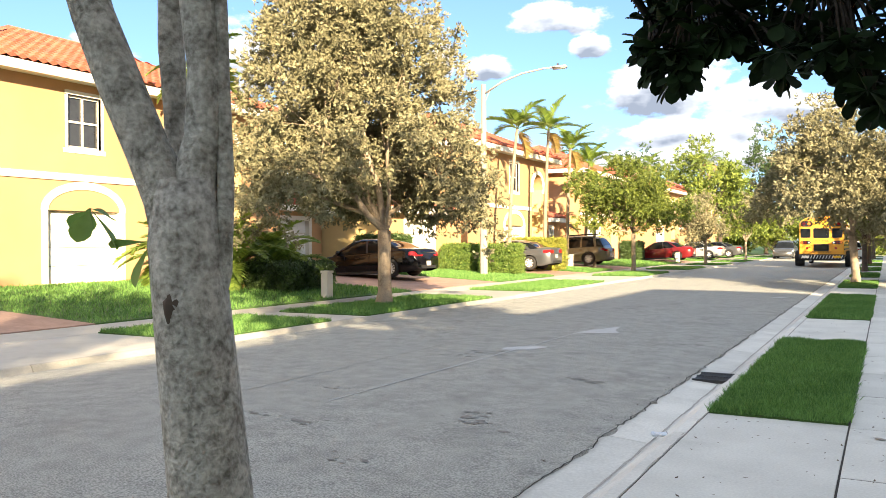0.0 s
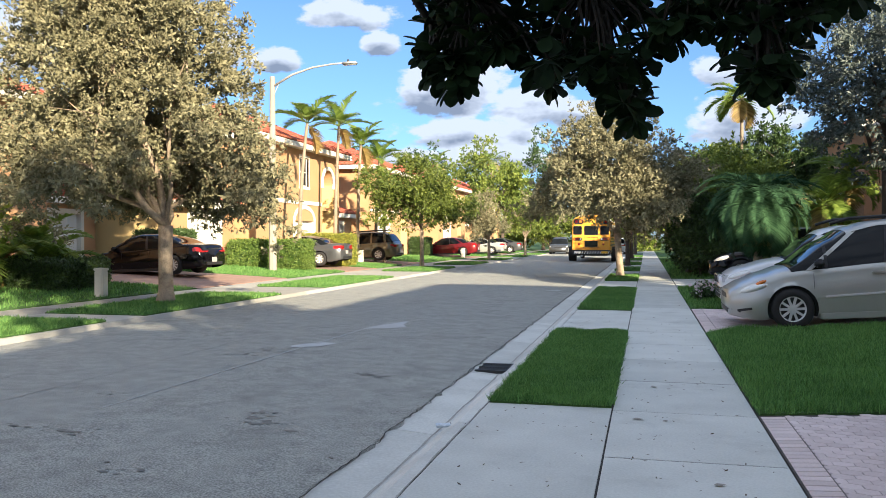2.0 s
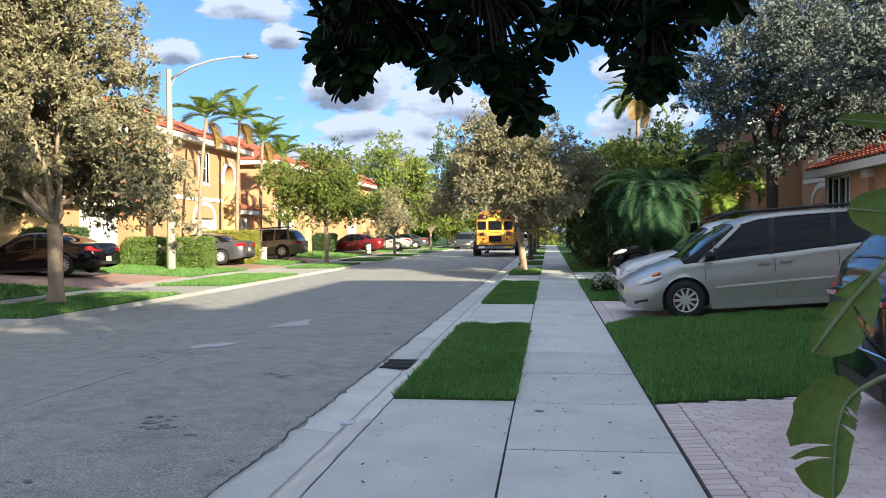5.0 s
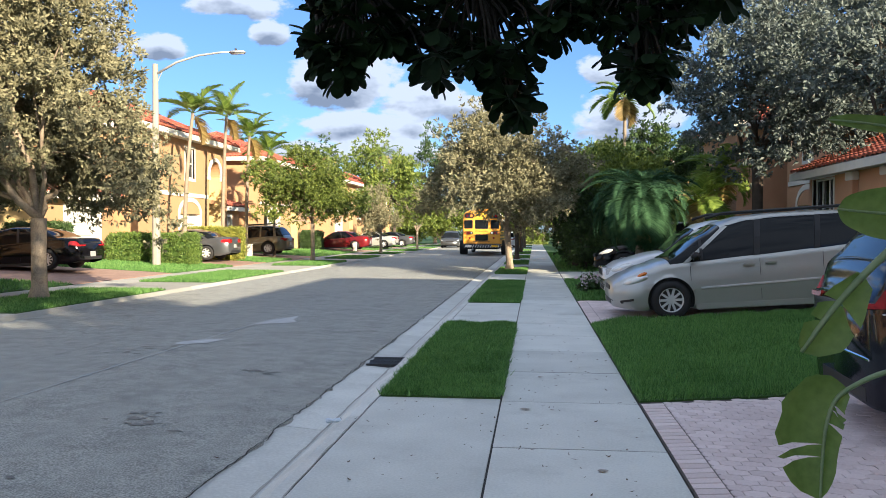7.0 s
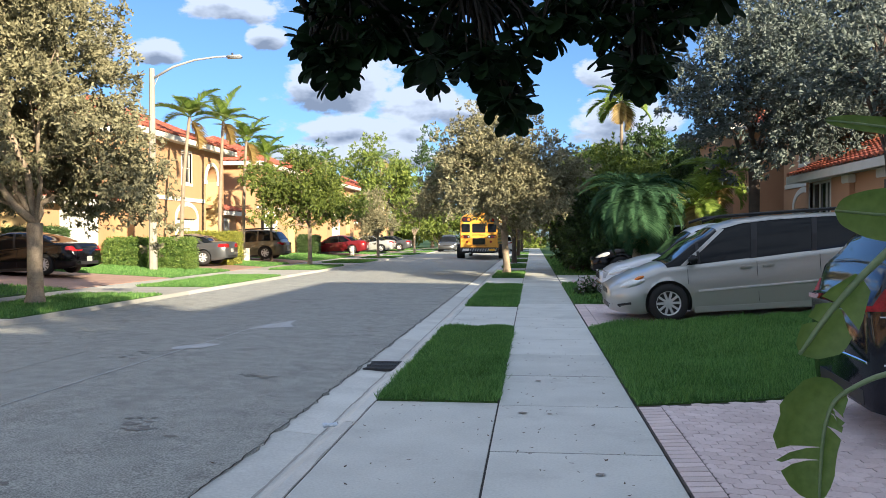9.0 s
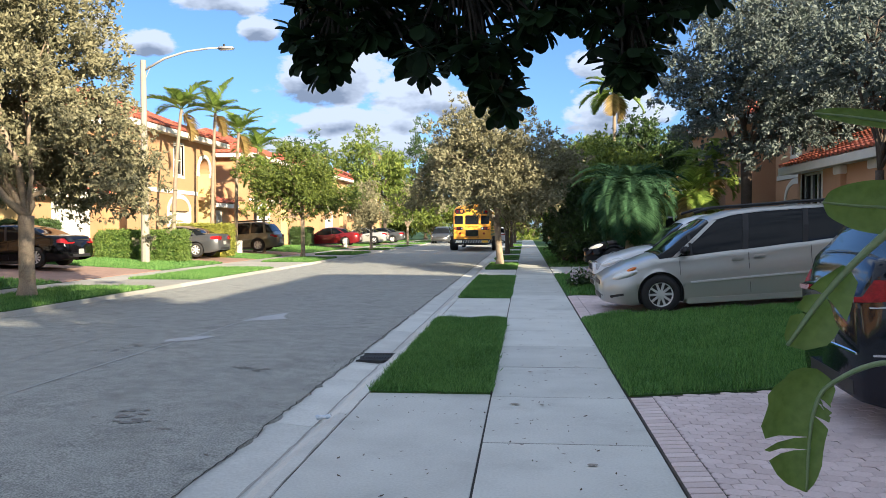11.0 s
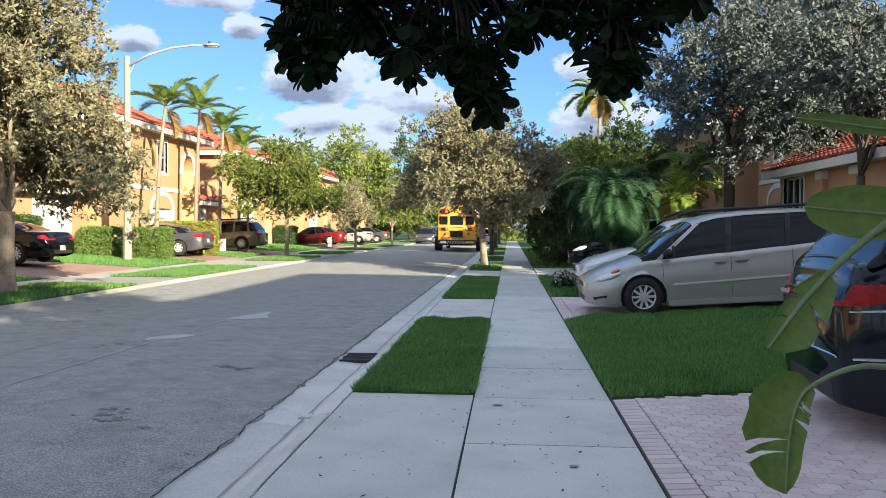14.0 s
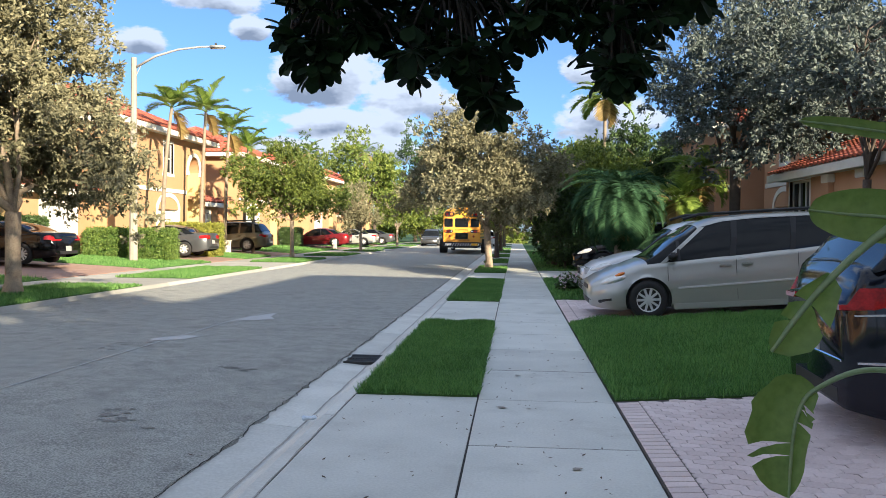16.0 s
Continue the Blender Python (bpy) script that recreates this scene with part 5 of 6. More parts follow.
        fx = roof[-1][0] - (roof[-1][0] - roof[-2][0]) * 0.55
        m_ = part("mirror", mr, colour if not moulding else BLACKP, c, smooth=True)
        m_.matrix_local = Matrix.Translation((fx - 0.05, s * hw * 0.94, interp(deck, fx) + 0.06)) @ (Matrix.Identity(4) if s > 0 else Matrix.Rotation(math.pi, 4, "Z"))
        if handles and not category == 'none':
            for hx in grips:
                part("door_handle", box(hx - 0.10, hx + 0.10, s * (hw + 0.005) - 0.022, s * (hw + 0.005) + 0.022, interp(deck, hx) - 0.20, interp(deck, hx) - 0.155, 0.012), colour, c)
        if moulding:
            ma, mb = wheels[1] + 0.45, wheels[0] - 0.50
            mo = box(ma, mb, s * (hw + 0.016) - 0.012, s * (hw + 0.016) + 0.012, 0.50, 0.535, 0.008)
            for v in mo.verts:
                v.co.z += (mb - v.co.x) * rise_m
            part("side_moulding", mo, moulding, c)
        part("sill", box(wheels[1] + 0.42, wheels[0] - 0.42, s * hw * 0.975 - 0.02, s * hw * 0.975 + 0.02, ground - 0.02, ground + 0.09, 0.012), BLACKP if not moulding else colour, c)
        for sx in seams:
            part("door_seam", box(sx - 0.0025, sx + 0.0025, s * (hw * 1.0) - 0.006, s * (hw * 1.0) + 0.006, ground + 0.12, interp(deck, sx) - 0.09), BLACKP, c)
        if rails:
            part("roof_rail", tube([(roof[1][0] + 0.1, s * hw * 0.62, zmax - 0.02), (roof[1][0] + 0.3, s * hw * 0.64, zmax + 0.07), (roof[-2][0] - 0.3, s * hw * 0.64, zmax + 0.06), (roof[-2][0] - 0.02, s * hw * 0.62, zmax - 0.01)], [0.025] * 4, 8), BLACKP, c, smooth=True)
    # bumpers, grille, plates
    part("grille", box(x1 - 0.30, x1 + 0.010, -hw * 0.42, hw * 0.42, top_n - 0.24, top_n - 0.12, 0.02), BLACKP, c)
    part("lower_intake", box(x1 - 0.20, x1 + 0.008, -hw * 0.5, hw * 0.5, ground + 0.10, ground + 0.22, 0.02), BLACKP, c)
    for s in (-1, 1):
        part("fog_recess", box(x1 - 0.34, x1 + 0.006, s * hw * 0.70 - 0.12, s * hw * 0.70 + 0.12, ground + 0.15, ground + 0.25, 0.04), BLACKP, c)
        part("reflector", box(x0 + 0.03, x0 + 0.1, s * hw * 0.62 - 0.13, s * hw * 0.62 + 0.13, ground + 0.28, ground + 0.33, 0.01), RED_L, c)
    part("number_plate", box(x0 - 0.012, x0 + 0.03, -0.16, 0.16, interp(deck, x0) - 0.42, interp(deck, x0) - 0.25, 0.005), mat("plate", (0.40, 0.41, 0.40), (0.30, 0.31, 0.30), 0.5), c)
    part("rear_valance", box(x0 - 0.004, x0 + 0.1, -hw * 0.62, hw * 0.62, ground + 0.1, ground + 0.24, 0.02), BLACKP, c)
    return c


VAN_D = [(-2.55, 1.00), (-2.45, 1.14), (-1.6, 1.15), (-0.98, 1.11), (0.03, 1.05), (1.2, 0.985), (1.5, 0.965), (1.85, 0.87), (2.2, 0.75), (2.39, 0.67), (2.49, 0.58), (2.53, 0.50)]
VAN_R = [(-2.50, 1.16), (-2.32, 1.50), (-2.05, 1.645), (-1.3, 1.69), (-0.4, 1.695), (0.1, 1.67), (0.45, 1.60), (0.78, 1.42), (1.45, 1.02)]
SED_D = [(-2.42, 0.80), (-2.32, 0.98), (-1.75, 1.03), (-1.2, 1.0), (0.0, 0.93), (0.85, 0.92), (1.4, 0.86), (2.1, 0.72), (2.4, 0.58)]
SED_R = [(-1.75, 1.02), (-1.15, 1.32), (-0.55, 1.43), (0.0, 1.45), (0.35, 1.40), (0.7, 1.22), (1.2, 0.90)]
SUV_D = [(-2.3, 0.90), (-2.22, 1.05), (-1.3, 1.06), (0.0, 1.02), (0.9, 1.0), (1.5, 0.97), (2.0, 0.88), (2.28, 0.68)]
SUV_B = [(-2.3, 1.02), (-2.22, 1.24), (-1.9, 1.31), (-1.3, 1.27), (0.0, 1.13), (0.9, 1.06), (1.5, 1.0), (2.0, 0.90), (2.28, 0.70)]
SUV_BR = [(-2.16, 1.25), (-1.88, 1.55), (-1.5, 1.70), (-0.5, 1.75), (0.1, 1.73), (0.5, 1.58), (1.15, 1.06)]
SUV_R = [(-2.22, 1.06), (-1.95, 1.50), (-1.5, 1.63), (-0.5, 1.68), (0.1, 1.66), (0.5, 1.52), (1.15, 1.0)]
SED_P = [(-1.25, -0.75, 0.16, True), (-0.35, -0.25, 0.08, False), (1.05, 0.45, 0.09, True)]
SUV_P = [(-1.75, -1.65, 0.14, True), (-0.95, -0.90, 0.10, True), (0.0, -0.02, 0.09, False), (1.0, 0.35, 0.09, True)]
VAN_P = [(-1.00, -1.09, 0.09, False), (-0.02, -0.05, 0.10, False), (1.22, 0.42, 0.09, True), (0.95, 0.93, 0.05, False), (-2.30, -2.12, 0.16, True)]

SILVER, BLACK, BLUE = paint("silver", (0.50, 0.50, 0.475), 0.45), paint("black", (0.005, 0.005, 0.007), 0.0, 0.1, 0.1, 0.25), paint("midnight", (0.006, 0.008, 0.015), 0.0, 0.15, 0.12, 0.35)
GREY, OLIVE, RED, WHITE = paint("grey", (0.085, 0.09, 0.098), 0.4), paint("olive", (0.15, 0.14, 0.095), 0.4), paint("red", (0.16, 0.010, 0.014), 0.3), paint("white", (0.70, 0.71, 0.73), 0.05)

van = car("silver minivan with black roof rails on a brick driveway", (3.79, 15.38, 0.110), 180, 4.86, 1.96, VAN_D, VAN_R, (1.465, -1.565), 0.335, SILVER, tilt=3.72, rails=True, moulding=RIM, spokes=10, pillars=VAN_P, seams=(1.12, -0.02, -1.04), grips=(0.16, -0.20), category="minivan", name="minivan", bulge=0.025, rise_m=0.032)
for side in (-1, 1):
    sig = bmesh.new()
    bmesh.ops.create_uvsphere(sig, u_segments=12, v_segments=8, radius=1.0)
    lamp_b = part("turn_signal", sig, AMBER_L, van, "amber turn signal", smooth=True)
    lamp_b.matrix_local = Matrix.Translation((1.93, side * 0.915, 0.785)) @ Matrix.Rotation(side * radians(-12), 4, "Z") @ Matrix.Rotation(radians(22), 4, "Y") @ Matrix.Diagonal((0.10, 0.05, 0.035, 1))
    slot = part("fog_slot", box(-0.13, 0.13, -0.02, 0.02, -0.035, 0.035, 0.015), BLACKP, van, "dark bumper slot")
    slot.matrix_local = Matrix.Translation((2.19, side * 0.905, 0.36)) @ Matrix.Rotation(side * radians(-22), 4, "Z") @ Matrix.Rotation(radians(6), 4, "Y")
white_car = car("white sedan on the driveway behind the minivan", (4.0, 18.9, 0.123), 180, 4.95, 1.85, [(x, z + 0.15) for x, z in SED_D], [(x, z + 0.18) for x, z in SED_R], (1.45, -1.40), 0.33, WHITE, tilt=3.72, pillars=SED_P)
car("black compact SUV on a driveway beside shrubs", (4.45, 30.3, 0.153), 180, 4.6, 1.85, SUV_D, SUV_R, (1.35, -1.30), 0.36, BLACK, tilt=3.72, rails=True, pillars=SUV_P, category="suv", name="suv", spokes=5)
blue_suv = car("midnight blue SUV with red tail lights on a brick driveway", (4.72, 6.50, 0.172), -4, 4.7, 1.86, SUV_B, SUV_BR, (1.38, -1.36), 0.37, BLUE, tilt=-3.72, pillars=SUV_P, category="suv", name="suv", spokes=5, tail_z=0.23, tail_top=0.13)
car("glossy black sedan on a driveway across the street", (-17.2, 26.4, 0.19), 180, 4.9, 1.84, SED_D, SED_R, (1.45, -1.35), 0.34, BLACK, tilt=2.6, pillars=SED_P, spokes=10)
car("dark grey sedan on a driveway behind a hedge", (-16.2, 37.3, 0.15), 180, 4.7, 1.8, SED_D, SED_R, (1.40, -1.30), 0.33, GREY, tilt=2.6, pillars=SED_P)
car("olive station wagon on a driveway", (-16.3, 46.3, 0.16), 180, 4.8, 1.85, SUV_D, SUV_R, (1.40, -1.35), 0.36, OLIVE, tilt=2.6, rails=True, pillars=SUV_P, category="wagon")
car("red sedan on a far driveway", (-15.0, 63.0, 0.10), 180, 4.8, 1.84, SED_D, SED_R, (1.42, -1.35), 0.33, RED, tilt=2.6, pillars=SED_P)
car("silver sedan on a far driveway", (-14.3, 71.5, 0.06), 180, 4.8, 1.84, SED_D, SED_R, (1.42, -1.35), 0.33, SILVER, tilt=2.6, pillars=SED_P)
car("grey sedan on a far driveway", (-14.0, 79.5, 0.05), 180, 4.8, 1.84, SED_D, SED_R, (1.42, -1.35), 0.33, GREY, tilt=2.6, pillars=SED_P)
car("dark SUV parked at the far kerb", (-8.4, 84.0, -0.06), -90, 4.7, 1.86, SUV_D, SUV_R, (1.38, -1.36), 0.37, GREY, pillars=SUV_P, category="suv", name="suv")
car("white car parked at the far kerb", (-2.9, 86.0, -0.06), 90, 4.7, 1.86, SUV_D, SUV_R, (1.38, -1.36), 0.37, WHITE, pillars=SUV_P)

# upright chrome grille and square lamps of the old white sedan
gr = part("chrome_grille", box(2.36, 2.50, -0.42, 0.42, 0.58, 0.78, 0.015), CHROME, white_car, "chrome grille with upright bars")
for k in range(9):
    part("grille_slot", box(2.49, 2.506, -0.38 + k * 0.088, -0.335 + k * 0.088, 0.605, 0.755, 0.004), BLACKP, gr)
part("front_bumper", box(2.30, 2.52, -0.80, 0.80, 0.40, 0.53, 0.03), CHROME, white_car, "chrome front bumper")
for side in (-1, 1):
    part("square_lamp", box(2.22, 2.44, side * 0.63 - 0.14, side * 0.63 + 0.14, 0.60, 0.76, 0.02), CLEAR_L, white_car, "square clear headlamp")
# bright strips of the blue SUV's tail
part("chrome_strip", tube([(-2.05, -0.90, 0.93), (-2.25, -0.80, 0.925), (-2.335, -0.66, 0.92), (-2.345, 0.0, 0.93), (-2.335, 0.66, 0.92)], [0.010] * 5, 6), CHROME, blue_suv, "chrome strip")
part("bumper_strip", tube([(-2.10, -0.90, 0.60), (-2.27, -0.80, 0.60), (-2.345, -0.66, 0.60), (-2.36, 0.0, 0.60), (-2.345, 0.66, 0.60)], [0.012] * 5, 6), CHROME, blue_suv, "chrome strip")

# ---- school bus ----
def school_bus(at):
    b = thing("school_bus", "yellow school bus with black rails and white roof on the street", "bus", at=at)
    W, L, z0, zs, zt = 1.22, 10.6, 0.62, 2.55, 3.08
    prof = [(W * 0.98, z0), (W, z0 + 0.1), (W, 1.6), (W, zs)] + [(W * math.cos(a) ** 0.75 if a < 1.56 else 0.0, zs + (zt - zs) * math.sin(a)) for a in [k * math.pi / 2 / 8 for k in range(1, 9)]]
    ring = prof + [(-x, z) for x, z in prof[::-1][1:]]
    bm = bmesh.new()
    st = [(0.0, 0.955), (0.03, 0.985), (0.10, 1.0), (L - 0.1, 1.0), (L, 0.97)]
    vs = [[bm.verts.new((x * s, y, z0 + (z - z0) * (1 - (1 - s) * 0.5))) for x, z in ring] for y, s in st]
    for p, q in zip(vs, vs[1:]):
        for k in range(len(p) - 1):
            bm.faces.new((p[k], p[k + 1], q[k + 1], q[k]))
    bm.faces.new(vs[0][::-1]), bm.faces.new(vs[-1])
    part("body", bm, BUS_Y, b, "yellow painted body", smooth=False)
    rf = [(x * 1.003, z + 0.006) for x, z in ring[4:-4]]
    part("roof_panel", ([(x, y, z) for y in (0.45, L - 0.4) for x, z in rf], [(k, k + 1, len(rf) + k + 1, len(rf) + k) for k in range(len(rf) - 1)]), BUS_W, b, "white painted roof", smooth=True)
    bm = box(-1.0, 1.0, L, L + 1.7, 0.75, 1.55, 0.15)
    part("bonnet", bm, BUS_Y, b, smooth=True)
    part("underbody", box(-1.0, 1.0, 0.2, L, 0.42, 0.66), BLACKP, b)
    for y, r in ((3.0, 0.5), (9.9 + 0.6, 0.5)):
        for s in (-1, 1):
            bm = disc(r, 0.5 if y < 5 else 0.28, 28, 0.03)
            ty = part("wheel", bm, TYRE, b, smooth=False)
            ty.matrix_local = Matrix.Translation((s * 1.17, y, r)) @ Matrix.Rotation(radians(90 * s), 4, "Z")
            h = part("rim", disc(r * 0.5, 0.02, 20), BLACKP, ty)
            h.location.y = 0.006
    for i in range(11):
        for s in (-1, 1):
            y = 0.75 + i * 0.86
            fr = bmesh.new()
            for q in ((y, y + 0.03, 1.78, 2.46), (y + 0.68, y + 0.71, 1.78, 2.46), (y + 0.03, y + 0.68, 1.78, 1.81), (y + 0.03, y + 0.68, 2.43, 2.46), (y + 0.03, y + 0.68, 2.10, 2.13)):
                box(s * W - 0.02, s * W + 0.02, *q, 0, fr)
            f = part("side_window", fr, METAL_P, b)
            part("pane", box(s * W - 0.012, s * W + 0.012, y + 0.03, y + 0.68, 1.8, 2.44), CGLASS, f)
    for z in (1.68, 1.34, 1.1, 0.72):
        for s in (-1, 1):
            part("rub_rail", box(s * (W + 0.012) - 0.014, s * (W + 0.012) + 0.014, 0.1, L - 0.9, z - 0.05, z + 0.05, 0.01), BUS_K, b)
    # rear
    for x, w, z, h in ((-0.86, 0.24, 2.06, 0.24), (0.86, 0.24, 2.06, 0.24), (0, 0.40, 2.06, 0.26), (0, 0.38, 1.20, 0.17)):
        fr = part("rear_window", box(x - w - 0.04, x + w + 0.04, -0.014, 0.02, z - h - 0.04, z + h + 0.04, 0.03), BUS_K, b)
        part("pane", box(x - w, x + w, -0.022, 0.0, z - h, z + h, 0.03), CGLASS, fr)
    for s in (-1, 1):
        pn = part("warning_panel", box(s * 0.80 - 0.30, s * 0.80 + 0.30, -0.014, 0.04, 2.45, 2.78, 0.06), BUS_K, b)
        for dx, m in ((-0.13 * s, AMBER_L), (0.14 * s, RED_L)):
            l = part("warning_lamp", disc(0.095, 0.04, 20, 0.01), m, pn)
            l.location = (s * 0.80 + dx, 0.01, 2.62)
        cl = part("light_cluster", box(s * 0.86 - 0.30, s * 0.86 + 0.30, -0.014, 0.03, 1.40, 1.60, 0.05), BUS_K, b)
        for dx, m, q in ((0.2, AMBER_L, 0.085), (0.0, RED_L, 0.085), (-0.19, CLEAR_L, 0.055)):
            l = part("tail_lamp", disc(q, 0.04, 18, 0.01), m, cl)
            l.location = (s * (0.86 + dx), 0.01, 1.50)
        l = part("marker_lamp", disc(0.07, 0.04, 18, 0.01), RED_L, b)
        l.location = (s * 0.78, 0.02, 1.17)
    part("sign_board", box(-0.46, 0.46, -0.016, 0.02, 2.42, 2.80, 0.02), mat("sign_yellow", (0.90, 0.55, 0.03), (0.82, 0.47, 0.02), 0.5), b)
    lettering("SCHOOL BUS", 0.185, BUS_K, b, Matrix.Translation((0, -0.022, 2.55)))
    lettering("STOP WHEN", 0.15, BUS_K, b, Matrix.Translation((0, -0.012, 1.55)))
    lettering("RED LIGHTS FLASH", 0.125, BUS_K, b, Matrix.Translation((0, -0.012, 0.90)))
    for k in (-0.18, 0, 0.18):
        part("roof_marker", box(k - 0.05, k + 0.05, 0.02, 0.10, 2.98, 3.04, 0.01), RED_L, b)
    bp = part("rear_bumper", box(-1.22, 1.22, -0.14, 0.1, 0.50, 0.80, 0.03), BUS_K, b, "black bumper with white slanted stripes")
    for k in range(14):
        bm = bmesh.new()
        x = -1.1 + k * 0.165
        q = [bm.verts.new(p) for p in ((x, -0.144, 0.55), (x + 0.05, -0.144, 0.55), (x + 0.13, -0.144, 0.74), (x + 0.08, -0.144, 0.74))]
        f = bm.faces.new(q)
        e = bmesh.ops.extrude_face_region(bm, geom=[f])
        for v in e["geom"]:
            if isinstance(v, bmesh.types.BMVert):
                v.co.y += 0.006
        part("stripe", bm, PAPER, bp)
    for x in (-0.85, 0.85):
        part("number_bar", box(x - 0.2, x + 0.2, -0.15, -0.12, 0.58, 0.72), PAPER if x < 0 else mat("sign_yellow", (0.9, 0.55, 0.03)), bp)
    part("exhaust", tube([(-0.6, -0.2, 0.42), (-0.6, 0.8, 0.42)], [0.06, 0.06], 12), METAL_P, b)
    part("side_mirror", box(1.3, 1.55, L + 0.2, L + 0.3, 1.7, 2.3, 0.03), BUS_K, b)
    return b


school_bus((-3.45, 54.0, -0.05))

# ---- street furniture ----
lamp = thing("street_lamp", "tall pale concrete street lamp with a long metal arm", "street lamp", at=(-15.2, 32.0, 0.1))
part("pole", tube([(0, 0, -0.3), (0, 0, 8.15)], [0.17, 0.105], 8), POLE, lamp)
part("arm", tube([(0.05, 0, 7.75), (0.9, 0, 8.20), (1.8, 0, 8.45), (2.7, 0, 8.55), (3.2, 0, 8.56)], [0.05, 0.05, 0.045, 0.04, 0.035], 10), METAL_P, lamp, "galvanised lamp arm", smooth=True)
part("brace", tube([(0.05, 0, 7.35), (0.32, 0, 7.9)], [0.018, 0.018], 8), METAL_P, lamp)
bm = box(3.1, 3.75, -0.14, 0.14, 8.47, 8.60, 0.05)
part("lamp_head", bm, METAL_P, lamp, "flat cobra lamp head", smooth=True)
part("photocell", tube([(3.35, 0, 8.6), (3.35, 0, 8.70)], [0.045, 0.04], 10), BLACKP, lamp)

for p in ((-13.35, 18.2, 0.03), (-15.4, 43.6, 0.12), (-13.5, 61.5, 0.03)):
    u = thing("utility_pedestal", "small pale utility pedestal on the lawn", "utility box", at=p)
    part("cabinet", box(-0.12, 0.12, -0.12, 0.12, -0.1, 0.66, 0.02), TRIM, u)
    part("cap", box(-0.14, 0.14, -0.14, 0.14, 0.66, 0.73, 0.02), TRIM, u)

drain = thing("storm_drain", "dark cast-iron drain grate in the gutter", "drain", at=(-1.70, 10.03, -0.09))
part("frame", box(-0.33, 0.27, -0.29, 0.29, -0.1, -0.012, 0.005), IRON, drain)
for i in range(17):
    part("grate_bar", box(-0.30 + i * 0.034, -0.283 + i * 0.034, -0.27, 0.27, -0.012, 0.012, 0.003), IRON, drain)
for y in (-0.27, 0.0, 0.27):
    part("cross_bar", box(-0.32, 0.26, y - 0.02, y + 0.02, -0.012, 0.014, 0.003), IRON, drain)

can = thing("crushed_can", "crushed white drink can lying in the gutter", "litter", at=(-1.67, 6.72, -0.065), turn=25)
bm = tube([(-0.06, 0, 0), (-0.045, 0, 0.002), (0.0, 0.006, -0.004), (0.045, 0, 0), (0.06, 0, 0)], [0.026, 0.033, 0.024, 0.033, 0.027], 14)
for v in bm.verts:
    v.co.z = v.co.z * 0.62 + 0.004 * noise.noise(v.co * 40)
part("shell", bm, mat("can_paint", (0.72, 0.74, 0.76), (0.42, 0.5, 0.6), 0.35, 30, 90, metal=0.4), can)
part("lid", tube([(0.058, 0, 0), (0.066, 0, 0)], [0.024, 0.024], 12), CHROME, can)

# pale sealed seam and patches on the carriageway
def decal(name, poly, z, material, label):
    bm = bmesh.new()
    bm.faces.new([bm.verts.new((x, y, z(x))) for x, y in poly])
    return tagged(part(name, bm, material), label, "road mark", kind="structure")


road_z = lambda x: -0.075 + 0.05 * (1 - ((x + 5.6) / 3.7) ** 2) + 0.004
decal("road_seam", [(-4.80, 6.5), (-4.785, 6.5), (-4.735, 9), (-4.63, 13.2), (-4.48, 14.5), (-4.5, 14.5), (-4.655, 13.2), (-4.76, 9)], road_z, MARK, "thin pale sealed seam along the street")
decal("road_patch", [(-4.86, 10.75), (-4.50, 10.95), (-4.38, 11.35), (-4.62, 11.4), (-4.80, 11.2), (-4.93, 10.95)], road_z, MARK, "pale scraped patch on the asphalt")
decal("road_patch", [(-4.66, 13.25), (-4.35, 13.45), (-4.02, 13.7), (-4.2, 14.1), (-4.28, 14.75), (-4.46, 14.2), (-4.62, 13.7)], road_z, MARK, "pale scraped patch on the asphalt")
decal("road_patch", [(-2.9, 24.6), (-2.45, 24.6), (-2.45, 24.85), (-2.9, 24.8)], road_z, MARK, "small pale patch on the asphalt")

# oil and tar stains
rs = random.Random(21)
STAIN = mat("tar_stain", (0.24, 0.235, 0.22), (0.14, 0.137, 0.13), 0.9, 9, 60, 0.5)
ragged_band("road_crack", -5.9, 0.007, lambda x: road_z(x) - 0.001, STAIN, "thin dark crack along the street", 31, 0.06, 6.6, 11.4, 0.06)
for i in range(30):
    x, y = rs.uniform(-7.8, -2.5), 4.6 + rs.random() ** 1.5 * 22
    bm = bmesh.new()
    for _ in range(rs.randint(4, 12)):
        fx, fy, w = x + rs.gauss(0, 0.16), y + rs.gauss(0, 0.09), rs.uniform(0.012, 0.055)
        fy = max(fy, y - 0.3)
        bm.faces.new([bm.verts.new((fx + w * 1.5 * q * math.cos(k * math.tau / 9), fy + w * q * math.sin(k * math.tau / 9), road_z(fx + w * 1.5 * q * math.cos(k * math.tau / 9)))) for k, q in enumerate(rs.uniform(0.3, 1.0) for _ in range(9))])
    tagged(part("tar_stain", bm, STAIN), "dark flecks of tar on the asphalt", "road mark", kind="structure")

# fallen leaves
rl = np.random.default_rng(8)
n = 430
P = np.stack([rl.uniform(-2.3, 0.9, n), rl.gamma(2.2, 3.2, n) + 3.0, np.zeros(n)], 1)
inroad = P[:, 0] < -1.43
P[:, 2] = np.where(inroad, -0.07, 0.012)
P = P[~((P[:, 0] > -2.1) & (P[:, 0] < -1.43))]
n = len(P)
a, s = rl.random(n) * math.tau, rl.uniform(0.006, 0.026, n)
d = np.stack([np.cos(a), np.sin(a), np.zeros(n)], 1) * s[:, None]
q = np.stack([-np.sin(a), np.cos(a), np.full(n, 0.25)], 1) * s[:, None] * 0.45
